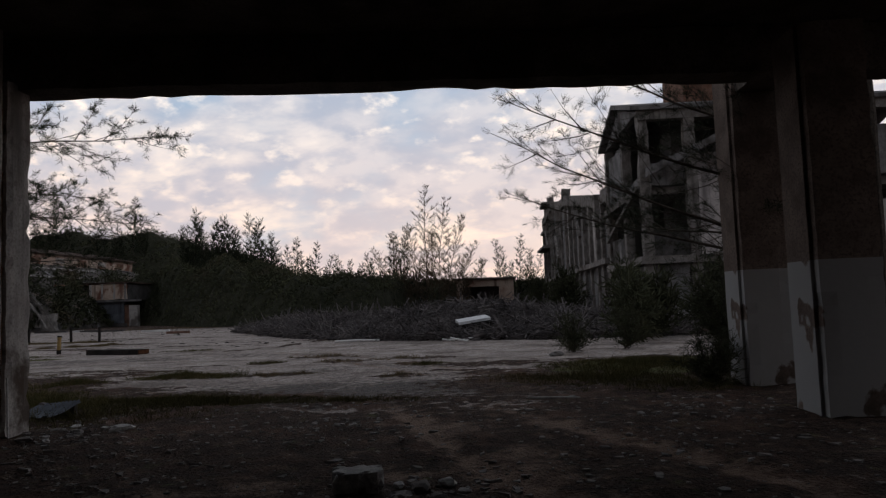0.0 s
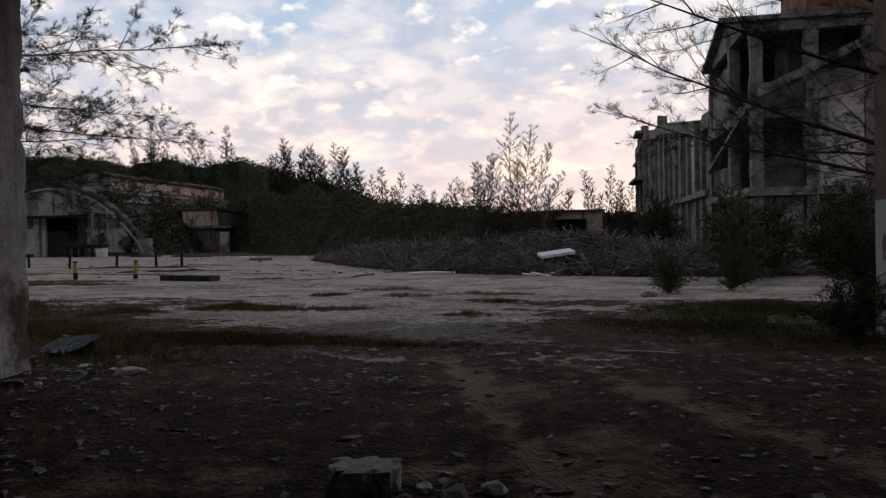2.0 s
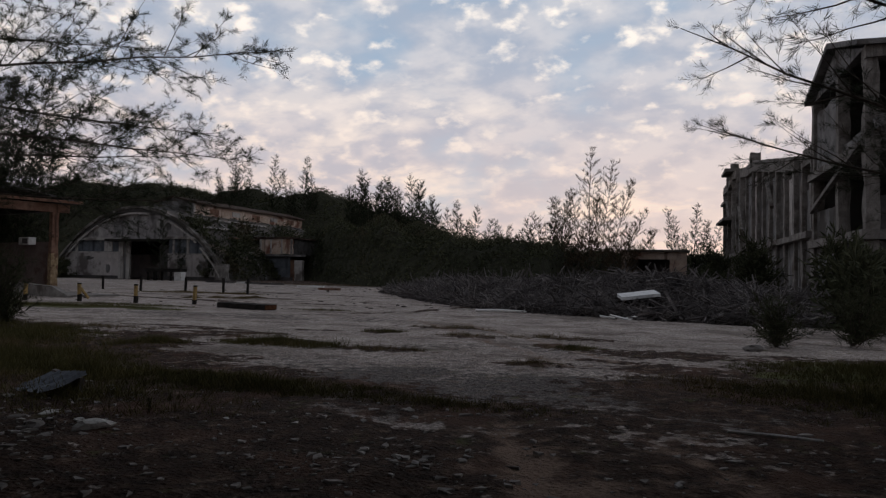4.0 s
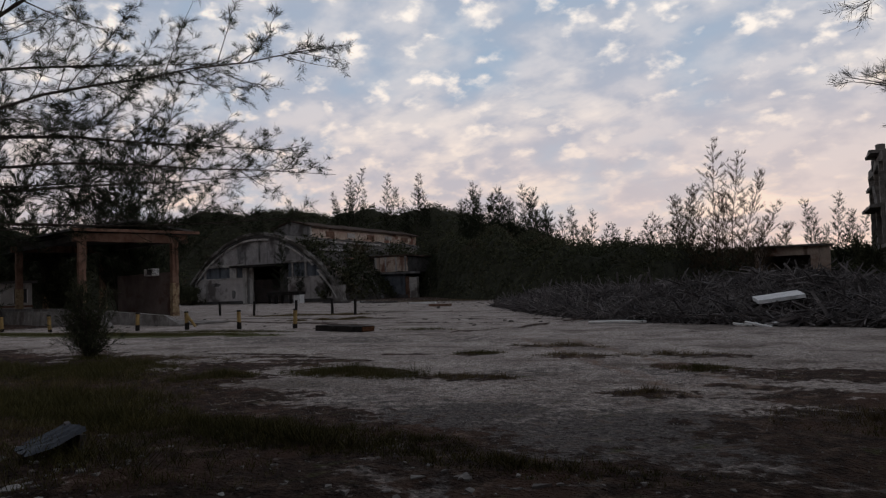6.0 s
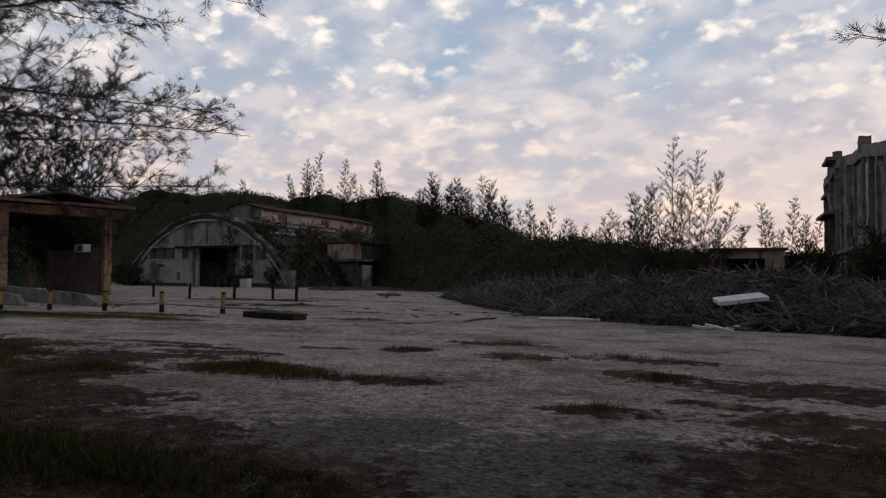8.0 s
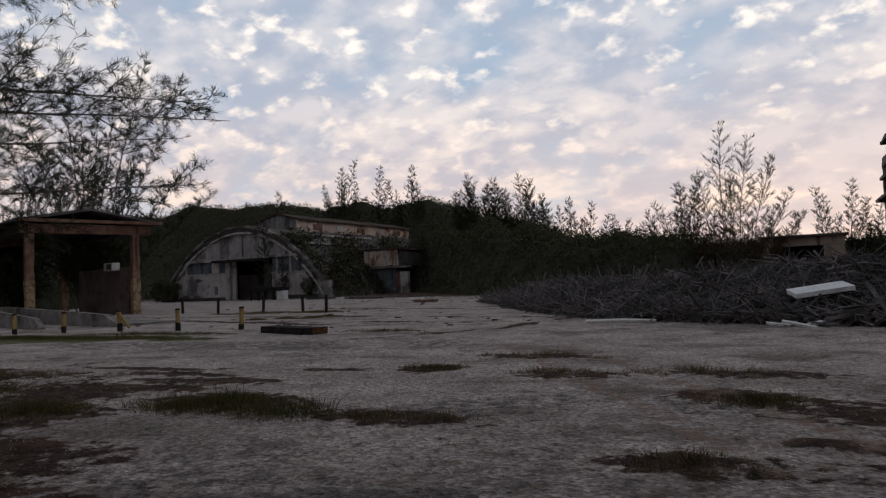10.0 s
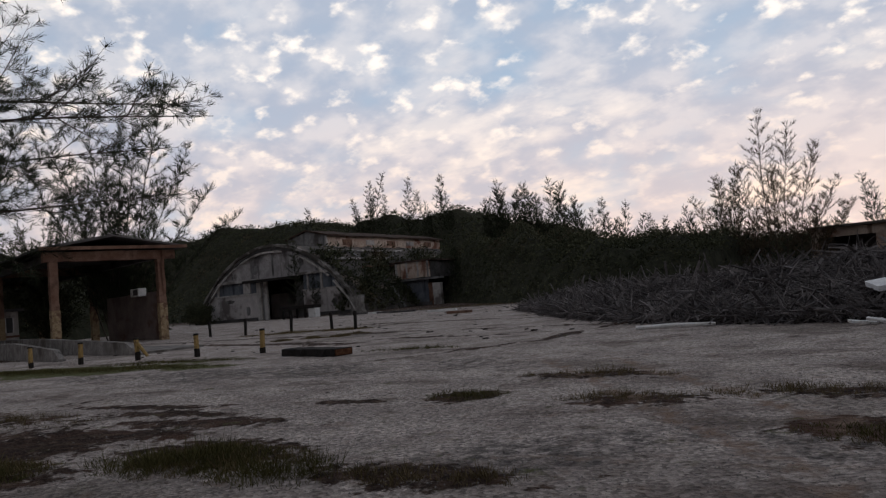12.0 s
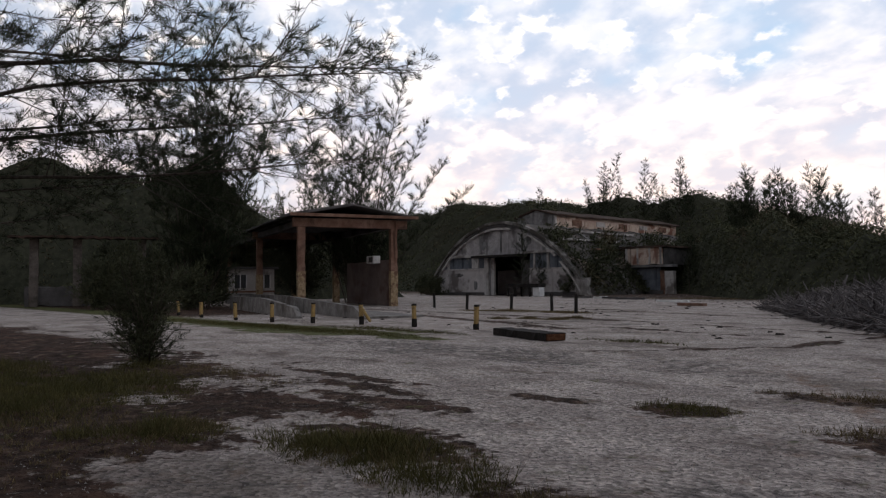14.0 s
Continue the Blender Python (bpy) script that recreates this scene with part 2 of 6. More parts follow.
def block(x0, x1, y0, y1, z0, z1, bevel=0.0, bm=None, jag=0.0):
    """A box, with bevelled and, where jag is given, worn uneven edges."""
    bm = bm or bmesh.new()
    made = bmesh.ops.create_cube(bm, size=1.0)["verts"]
    for v in made:
        v.co = Vector(((x0 + x1) / 2 + v.co.x * (x1 - x0), (y0 + y1) / 2 + v.co.y * (y1 - y0), (z0 + z1) / 2 + v.co.z * (z1 - z0)))
    edges = list({e for v in made for e in v.link_edges})
    if bevel:
        bmesh.ops.bevel(bm, geom=edges, offset=bevel, segments=1, affect="EDGES")
    if jag:
        for v in bm.verts:
            v.co += Vector([random.uniform(-jag, jag) for _ in range(3)])
    return bm


def worn_block(x0, x1, y0, y1, z0, z1, cell=0.4, jag=0.02):
    """A box of small faces with chipped edges."""
    bm = bmesh.new()
    nx, ny, nz = [max(1, min(60, int(round(abs(b - a) / cell)))) for a, b in ((x0, x1), (y0, y1), (z0, z1))]
    seen = {}

    def vert(i, j, k):
        if (i, j, k) not in seen:
            p = Vector((x0 + (x1 - x0) * i / nx, y0 + (y1 - y0) * j / ny, z0 + (z1 - z0) * k / nz))
            rim = (i in (0, nx)) + (j in (0, ny)) + (k in (0, nz))
            if rim >= 2:
                c = Vector(((x0 + x1) / 2, (y0 + y1) / 2, (z0 + z1) / 2))
                d = Vector((0 if 0 < i < nx else c.x - p.x, 0 if 0 < j < ny else c.y - p.y, 0 if 0 < k < nz else c.z - p.z))
                if d.length:
                    p += d.normalized() * max(0, random.gauss(jag * 0.7, jag))
            else:
                p += Vector([random.uniform(-1, 1) * jag * 0.15 for _ in range(3)])
            seen[(i, j, k)] = bm.verts.new(p)
        return seen[(i, j, k)]

    for i in range(nx):
        for j in range(ny):
            bm.faces.new((vert(i, j, 0), vert(i, j + 1, 0), vert(i + 1, j + 1, 0), vert(i + 1, j, 0)))
            bm.faces.new((vert(i, j, nz), vert(i + 1, j, nz), vert(i + 1, j + 1, nz), vert(i, j + 1, nz)))
    for i in range(nx):
        for k in range(nz):
            bm.faces.new((vert(i, 0, k), vert(i + 1, 0, k), vert(i + 1, 0, k + 1), vert(i, 0, k + 1)))
            bm.faces.new((vert(i, ny, k), vert(i, ny, k + 1), vert(i + 1, ny, k + 1), vert(i + 1, ny, k)))
    for j in range(ny):
        for k in range(nz):
            bm.faces.new((vert(0, j, k), vert(0, j, k + 1), vert(0, j + 1, k + 1), vert(0, j + 1, k)))
            bm.faces.new((vert(nx, j, k), vert(nx, j + 1, k), vert(nx, j + 1, k + 1), vert(nx, j, k + 1)))
    return bm


def tube(V, F, pts, radii, sides=5):
    """Adds a tapered tube along pts to the lists V, F."""
    base = len(V)
    for n, p in enumerate(pts):
        p = Vector(p)
        a = Vector(pts[max(n - 1, 0)])
        b = Vector(pts[min(n + 1, len(pts) - 1)])
        d = (b - a).normalized() if (b - a).length > 1e-6 else Vector((0, 0, 1))
        u = d.orthogonal().normalized()
        w = d.cross(u)
        for s in range(sides):
            q = 2 * math.pi * s / sides
            V.append(tuple(p + radii[n] * (math.cos(q) * u + math.sin(q) * w)))
    for n in range(len(pts) - 1):
        for s in range(sides):
            s2 = (s + 1) % sides
            F.append((base + n * sides + s, base + n * sides + s2, base + (n + 1) * sides + s2, base + (n + 1) * sides + s))
    F.append(tuple(base + (len(pts) - 1) * sides + s for s in range(sides)))
    F.append(tuple(base + s for s in reversed(range(sides))))


def needle(V, F, p, d, length, width):
    side = d.cross(Vector((random.uniform(-1, 1), random.uniform(-1, 1), random.uniform(-1, 1))))
    if side.length < 1e-4:
        return
    side = side.normalized() * width / 2
    b = len(V)
    mid = p + d * length * 0.45
    V += [tuple(p), tuple(mid + side), tuple(p + d * length), tuple(mid - side)]
    F.append((b, b + 1, b + 2, b + 3))


def wander(a, b, n, sway, sag=0.0):
    """Points from a to b on a slightly crooked line."""
    a, b = Vector(a), Vector(b)
    size = (b - a).length
    out = []
    off = Vector((0, 0, 0))
    for i in range(n + 1):
        f = i / n
        if 0 < i < n:
            off += Vector([random.gauss(0, sway * size / n) for _ in range(3)])
        out.append(a.lerp(b, f) + off * (1 - f * 0.3) - Vector((0, 0, 4 * sag * size * f * (1 - f))))
    return out


def foliage(limb, L, N, density, length, width, spread, droop=0.25, start=0.25, twig=0.5, sub=True):
    """Twigs along a limb into L (wood lists) and needle tufts into N (needle lists)."""
    VW, FW = L
    VN, FN = N
    total = sum((limb[i + 1] - limb[i]).length for i in range(len(limb) - 1))
    count = int(density * total)
    for _ in range(count):
        f = start + (1 - start) * random.random() ** 0.85
        x = f * (len(limb) - 1)
        i = min(int(x), len(limb) - 2)
        p = limb[i].lerp(limb[i + 1], x - i)
        ax = (limb[i + 1] - limb[i]).normalized()
        d = (ax * 0.9 + spread * Vector((random.gauss(0, 1), random.gauss(0, 1), random.gauss(0.15, 0.8)))).normalized()
        reach = twig * random.uniform(0.4, 1.0) * (1.15 - 0.6 * f)
        q = p + d * reach - Vector((0, 0, droop * reach * random.random()))
        bend = p.lerp(q, 0.5) + Vector((0, 0, 0.08 * reach))
        tube(VW, FW, (p, bend, q), (0.006 * width / 0.012, 0.004 * width / 0.012, 0.002 * width / 0.012), 3)
        for k in range(int(10 + 34 * reach / twig)):
            g = random.uniform(0.25, 1.0)
            o = p.lerp(bend, g * 2) if g < 0.5 else bend.lerp(q, g * 2 - 1)
            nd = (d * 0.9 + Vector((random.gauss(0, 0.55), random.gauss(0, 0.55), random.gauss(0.12, 0.5)))).normalized()
            needle(VN, FN, o, nd, length * random.uniform(0.5, 1.15), width)


def feather(limb, N, density, length, width, up=0.35, start=0.1, spread=0.45):
    """Needles set straight along a shoot, leaning towards its tip."""
    VN, FN = N
    for i in range(len(limb) - 1):
        a, b = limb[i], limb[i + 1]
        ax = (b - a).normalized()
        f0 = i / (len(limb) - 1)
        if f0 + 1.0 / (len(limb) - 1) < start:
            continue
        for _ in range(max(1, int(density * (b - a).length + random.random()))):
            p = a.lerp(b, random.random())
            d = (ax + Vector((random.gauss(0, spread), random.gauss(0, spread), random.gauss(up, spread)))).normalized()
            needle(VN, FN, p, d, length * random.uniform(0.45, 1.15), width)


# ---- ground ----
def hump(x, y, cx, cy, rx, ry):
    return np.exp(-(((x - cx) / rx) ** 2 + ((y - cy) / ry) ** 2))


def smooth(v, a, b):
    f = np.clip((v - a) / (b - a), 0, 1)
    return f * f * (3 - 2 * f)


def ripple(x, y, s, seed):
    """Cheap smooth noise from a few crossed waves."""
    r = np.random.RandomState(seed)
    out = np.zeros_like(x)
    for k in range(9):
        a, ph, w = r.uniform(0, 6.28), r.uniform(0, 6.28), s * r.uniform(0.5, 2.2)
        out += np.sin((x * np.cos(a) + y * np.sin(a)) * w + ph) / 3.0
    return out


def axis(lo, hi, fine, far):
    mid = list(np.arange(lo, hi + 1e-6, fine))
    up, down, s = [], [], fine
    p = mid[-1]
    while p < far:
        s *= 1.16
        p += s
        up.append(p)
    p, s = mid[0], fine
    while p > -far:
        s *= 1.16
        p -= s
        down.append(p)
    return np.array(down[::-1] + mid + up)


def rut_lines(y):
    """Two curved wheel ruts that leave the hall, each with its strength along y."""
    fade = (1 - smooth(y, 9.3, 10.8)) * smooth(y, 3.0, 4.5)
    return ((np.interp(y, (4.0, 5.96, 6.35, 6.96, 8.45, 9.92), (1.7, 0.82, 0.6, 0.34, -0.1, -0.63)), fade), (np.interp(y, (4.0, 6.4, 7.8, 8.27, 9.24, 10.3), (3.6, 2.6, 1.82, 1.53, 1.09, 0.49)), fade * 0.8))


def soil_masks(x, y):
    """Shares of dark earth, grey gravel and moss over the pale sand."""
    n1, n2 = ripple(x, y, 1.1, 1), ripple(x, y, 2.9, 2)
    earth = 1 - smooth(y + 0.10 * x + 0.6 * n1 + 0.4 * n2, 9.0, 12.4)
    rim = np.interp(x, (-60, -20, -17, -12, -8.5, -5.5, -2), (19.2, 18.7, 18.3, 17.9, 16.2, 13.2, 11.0))   # the overgrown side by the near trees
    earth = np.maximum(earth, (1 - smooth(y - rim + 0.5 * n1 + 0.6 * n2, -1.3, 1.2)) * (1 - smooth(x, -3.5, -1.5)))
    earth = np.maximum(earth, smooth(x + 0.5 * n1, 0.5, 2.8) * (1 - smooth(y + 0.6 * n2, 16.5, 18.3)) * 0.95)
    for cx, cy, rx, ry in ((-9.2, 18.0, 1.6, 0.22), (-8.3, 17.4, 1.1, 0.2), (-7.5, 17.6, 0.7, 0.25), (-10.3, 18.6, 1.5, 0.2), (-8.8, 16.8, 1.3, 0.25),
                           (-4.2, 21.0, 1.0, 0.32), (-3.3, 18.95, 0.65, 0.4), (-5.4, 19.3, 0.5, 0.4), (-1.0, 19.3, 0.9, 0.35), (-1.0, 17.6, 0.75, 0.32),
                           (-6.5, 16.2, 1.0, 0.6), (-4.2, 15.7, 0.9, 0.3), (-1.2, 14.8, 0.6, 0.35), (-7.0, 18.9, 0.5, 0.2), (0.8, 17.0, 1.4, 0.8), (1.4, 12.8, 1.7, 1.8), (-0.8, 10.8, 2.4, 0.7), (0.9, 14.8, 0.9, 0.7), (-3.4, 11.6, 1.6, 0.7), (-0.2, 15.6, 0.5, 0.2)):
        earth = np.maximum(earth, smooth(hump(x, y, cx, cy, rx * 1.15, ry * 1.15) + 0.10 * n2, 0.05, 0.85) * 0.9)
    gravel = smooth(hump(x, y, -1.2, 12.2, 5.0, 2.0) + 0.18 * n2 + 0.1 * n1, 0.25, 0.8)
    gravel = np.maximum(gravel, smooth(hump(x, y, -12.5, 22.6, 9.0, 1.7) + 0.15 * n2, 0.4, 0.9) * 0.55)
    gravel = np.maximum(gravel, smooth(hump(x, y, -2.6, 16.8, 2.2, 1.4) + 0.2 * n2, 0.5, 0.9) * 0.5)
    gravel = np.maximum(gravel, smooth(hump(x, y, -2.6, 13.6, 5.0, 1.8) + 0.22 * n2, 0.35, 0.95) * 0.4)
    moss = smooth(hump(x, y, -23.0, 24.6, 9.5, 1.1) + 0.15 * n2, 0.35, 0.6)
    moss = np.maximum(moss, smooth(hump(x, y, 4.3, 15.2, 3.2, 2.2) + 0.2 * n2, 0.4, 0.8) * 0.7)
    far = smooth(y - (58 - 0.35 * (x + 20)), -4, 6)
    far = np.maximum(far, smooth(x, 7.0, 9.0))
    earth = np.maximum(earth, far * 0.8)
    edge = np.interp(x, (-80, -56, -43, -27, -21, -18, -16.6), (26.0, 24.9, 24.5, 23.1, 22.5, 23.0, 24.6))   # the far side of the road
    verge = smooth(y - edge + 0.3 * n2, -0.2, 0.7) * (1 - smooth(x, -17.5, -16.0))
    earth = np.maximum(earth, verge * (1 - smooth(x, -36, -30)) * (1 - smooth(y - edge, 9, 14)))
    moss = np.maximum(moss, verge * (1 - smooth(y - edge, 1.6, 3.2)) * 0.85)
    for x0, y0, x1, y1, w in ((-7.6, 26.9, -6.2, 35.0, 0.16), (-9.8, 24.0, -7.4, 27.4, 0.12), (-12.5, 33.4, -4.6, 31.0, 0.14), (-24, 43.5, -12, 38.5, 0.3), (-20, 31.5, -9.5, 29.8, 0.14), (-30, 34.6, -14.5, 29.6, 0.3), (-34, 37.0, -15, 34.0, 0.3)):
        ux, uy = x1 - x0, y1 - y0
        s = np.clip(((x - x0) * ux + (y - y0) * uy) / (ux * ux + uy * uy), 0, 1)
        d = np.hypot(x - x0 - s * ux, y - y0 - s * uy) + 0.12 * n2
        earth = np.maximum(earth, (1 - smooth(d, w * 0.6, w * 1.8)) * 0.75)
    track = np.zeros_like(x)
    for line, s in rut_lines(y):
        track = np.maximum(track, np.exp(-((x - line) / (0.2 + 0.08 * n2)) ** 2) * s)
    for cx, cy, r in ((0.94, 6.76, 0.4), (1.07, 5.96, 0.4), (-0.06, 6.05, 0.22), (-1.28, 5.78, 0.3), (-1.98, 5.54, 0.3), (0.2, 8.4, 0.5), (1.5, 8.4, 0.4)):
        track = np.maximum(track, 0.8 * hump(x, y, cx, cy, r, r * 0.8))
    for off in (0.0, 1.5):
        line = -2.0 + off * 0.8 - 0.62 * (y - 17)
        track = np.maximum(track, 0.6 * np.exp(-((x - line) / 0.15) ** 2) * smooth(y, 14, 15.5) * (1 - smooth(y, 23, 25)))
    return earth, gravel, moss, track


GROUND = {}


def ground_z(x, y):
    """The height of the ground sheet at a place."""
    i = min(max(int(np.searchsorted(GROUND["xs"], x)), 1), len(GROUND["xs"]) - 1)
    j = min(max(int(np.searchsorted(GROUND["ys"], y)), 1), len(GROUND["ys"]) - 1)
    fx = (x - GROUND["xs"][i - 1]) / (GROUND["xs"][i] - GROUND["xs"][i - 1])
    fy = (y - GROUND["ys"][j - 1]) / (GROUND["ys"][j] - GROUND["ys"][j - 1])
    z = GROUND["z"]
    return float((z[i - 1, j - 1] * (1 - fx) + z[i, j - 1] * fx) * (1 - fy) + (z[i - 1, j] * (1 - fx) + z[i, j] * fx) * fy)


def build_ground():
    xs, ys = axis(-20, 8, 0.16, 1500), axis(-4, 35, 0.16, 1500)
    X, Y = np.meshgrid(xs, ys, indexing="ij")
    earth, gravel, moss, track = soil_masks(X, Y)
    Z = 0.012 * ripple(X, Y, 2.5, 5) + 0.02 * ripple(X, Y, 0.7, 6) * smooth(np.hypot(X, Y - 10), 10, 40)
    near = 1 - smooth(np.hypot(X + 4, Y - 12), 18, 30)
    Z = Z * 0.8 + near * (earth * 0.03 * (0.5 + 0.5 * ripple(X, Y, 5.0, 8)) + 0.006 * ripple(X, Y, 11.0, 9))
    # two wheel ruts that leave the hall
    for line, s in rut_lines(Y):
        Z += s * (0.025 * np.exp(-((X - line) / 0.4) ** 2) - 0.055 * np.exp(-((X - line) / 0.15) ** 2))
    # shallow wheel tracks on the sand
    for off in (0.0, 1.5):
        line = -2.0 + off * 0.8 - 0.62 * (Y - 17)
        Z -= 0.018 * np.exp(-((X - line) / 0.13) ** 2) * smooth(Y, 14, 15.5) * (1 - smooth(Y, 23, 25))
    GROUND.update(xs=xs, ys=ys, z=Z)
    nx, ny = len(xs), len(ys)
    verts = np.stack([X, Y, Z], -1).reshape(-1, 3)
    i, j = np.meshgrid(np.arange(nx - 1), np.arange(ny - 1), indexing="ij")
    a = (i * ny + j).ravel()
    faces = np.stack([a, a + ny, a + ny + 1, a + 1], -1)
    me = bpy.data.meshes.new("ground")
    me.from_pydata(verts.tolist(), [], faces.tolist())
    col = me.color_attributes.new("soil", "FLOAT_COLOR", "POINT")
    data = np.stack([earth, gravel, moss, track], -1).reshape(-1)
    col.data.foreach_set("color", data.astype(np.float32))
    extra = me.attributes.new("track", "FLOAT", "POINT")
    extra.data.foreach_set("value", track.reshape(-1).astype(np.float32))
    me.shade_smooth()
    m = material("sandy_ground", (0.35, 0.30, 0.276), (0.56, 0.49, 0.45), 0.9, 0.95, 0.0, (0.20, 0.17, 0.15), 0.25, (0.5, 0.7), grain=22)
    t = m.node_tree
    bsdf = t.nodes["Principled BSDF"]
    sand = bsdf.inputs["Base Color"].links[0].from_socket
    attr = t.nodes.new("ShaderNodeVertexColor")
    attr.layer_name = "soil"
    sep = t.nodes.new("ShaderNodeSeparateColor")
    t.links.new(attr.outputs[0], sep.inputs[0])
    coord = t.nodes.new("ShaderNodeTexCoord")

    def tex(scale, detail=6):
        n = t.nodes.new("ShaderNodeTexNoise")
        n.inputs["Scale"].default_value, n.inputs["Detail"].default_value, n.inputs["Roughness"].default_value = scale, detail, 0.65
        t.links.new(coord.outputs["Object"], n.inputs["Vector"])
        return n.outputs[0]

    def blend(fac, a, b):
        n = t.nodes.new("ShaderNodeMix")
        n.data_type = "RGBA"
        for sock, v in ((n.inputs[0], fac), (n.inputs[6], a), (n.inputs[7], b)):
            if isinstance(v, tuple):
                sock.default_value = (*v, 1)
            else:
                t.links.new(v, sock)
        return n.outputs[2]

    def ragged(share, scale, width):
        """The share, broken up by noise."""
        add = t.nodes.new("ShaderNodeMath")
        add.operation = "ADD"
        t.links.new(share, add.inputs[0])
        sub = t.nodes.new("ShaderNodeMath")
        sub.operation, sub.inputs[1].default_value = "SUBTRACT", 0.5
        t.links.new(tex(scale, 8), sub.inputs[0])
        mul = t.nodes.new("ShaderNodeMath")
        mul.operation, mul.inputs[1].default_value = "MULTIPLY", 3.0
        t.links.new(sub.outputs[0], mul.inputs[0])
        t.links.new(mul.outputs[0], add.inputs[1])
        r = t.nodes.new("ShaderNodeMapRange")
        r.interpolation_type = "SMOOTHSTEP"
        r.inputs[1].default_value, r.inputs[2].default_value = 0.5 - width, 0.5 + width
        t.links.new(add.outputs[0], r.inputs[0])
        return r.outputs[0]

    def flecks(scale, a, b, stretch):
        mp = t.nodes.new("ShaderNodeMapping")
        mp.inputs["Scale"].default_value = (scale, scale * stretch, scale)
        mp.inputs["Rotation"].default_value = (0, 0, 0.35)
        t.links.new(coord.outputs["Object"], mp.inputs[0])
        n = t.nodes.new("ShaderNodeTexNoise")
        n.inputs["Scale"].default_value, n.inputs["Detail"].default_value, n.inputs["Roughness"].default_value = 1, 9, 0.68
        t.links.new(mp.outputs[0], n.inputs["Vector"])
        r = t.nodes.new("ShaderNodeMapRange")
        r.interpolation_type = "SMOOTHSTEP"
        r.inputs[1].default_value, r.inputs[2].default_value = a, b
        t.links.new(n.outputs[0], r.inputs[0])
        return r.outputs[0]

    sand = blend(flecks(0.55, 0.50, 0.66, 1.6), sand, (0.19, 0.155, 0.14))
    sand = blend(flecks(2.6, 0.56, 0.70, 1.3), sand, (0.13, 0.105, 0.095))
    sand = blend(flecks(9.0, 0.60, 0.72, 1.0), sand, (0.10, 0.085, 0.08))
    pebble = t.nodes.new("ShaderNodeTexVoronoi")
    pebble.inputs["Scale"].default_value = 26
    t.links.new(coord.outputs["Object"], pebble.inputs["Vector"])
    # every pebble has its own shade
    shade = t.nodes.new("ShaderNodeMapRange")
    shade.inputs[3].default_value, shade.inputs[4].default_value = 0.35, 1.65
    t.links.new(pebble.outputs["Color"], shade.inputs[0])
    speckle = t.nodes.new("ShaderNodeMix")
    speckle.data_type, speckle.blend_type = "RGBA", "MULTIPLY"
    speckle.inputs[0].default_value = 0.8
    t.links.new(sand, speckle.inputs[6])
    t.links.new(shade.outputs[0], speckle.inputs[7])
    sand = speckle.outputs[2]
    stones = blend(pebble.outputs["Color"], (0.05, 0.044, 0.042), (0.21, 0.187, 0.178))
    colour = blend(ragged(sep.outputs[1], 5.0, 0.4), sand, stones)
    soil = blend(flecks(6.0, 0.35, 0.7, 1.0), (0.018, 0.0115, 0.009), (0.082, 0.05, 0.037))
    soil = blend(flecks(0.9, 0.5, 0.62, 1.0), soil, (0.085, 0.048, 0.035))
    soil = blend(flecks(28.0, 0.58, 0.68, 1.0), soil, (0.14, 0.108, 0.092))
    colour = blend(ragged(sep.outputs[0], 4.2, 0.16), colour, soil)
    green = blend(tex(4.0), (0.06, 0.07, 0.025), (0.13, 0.13, 0.055))
    colour = blend(ragged(sep.outputs[2], 2.6, 0.25), colour, green)
    worn = t.nodes.new("ShaderNodeAttribute")
    worn.attribute_name = "track"
    colour = blend(ragged(worn.outputs["Fac"], 3.5, 0.45), colour, (0.25, 0.175, 0.135))
    t.links.new(colour, bsdf.inputs["Base Color"])
    b = t.nodes.new("ShaderNodeBump")
    b.inputs["Strength"].default_value, b.inputs["Distance"].default_value = 0.9, 0.06
    t.links.new(tex(14.0, 6), b.inputs["Height"])
    b2 = t.nodes.new("ShaderNodeBump")
    b2.inputs["Strength"].default_value, b2.inputs["Distance"].default_value = 0.7, 0.03
    t.links.new(pebble.outputs["Distance"], b2.inputs["Height"])
    t.links.new(b.outputs[0], b2.inputs["Normal"])
    t.links.new(b2.outputs[0], bsdf.inputs["Normal"])
    me.materials.append(m)
    return tagged(new("ground", me), "pale sandy yard with gravel and dark earth", "ground", kind="structure")


build_ground()


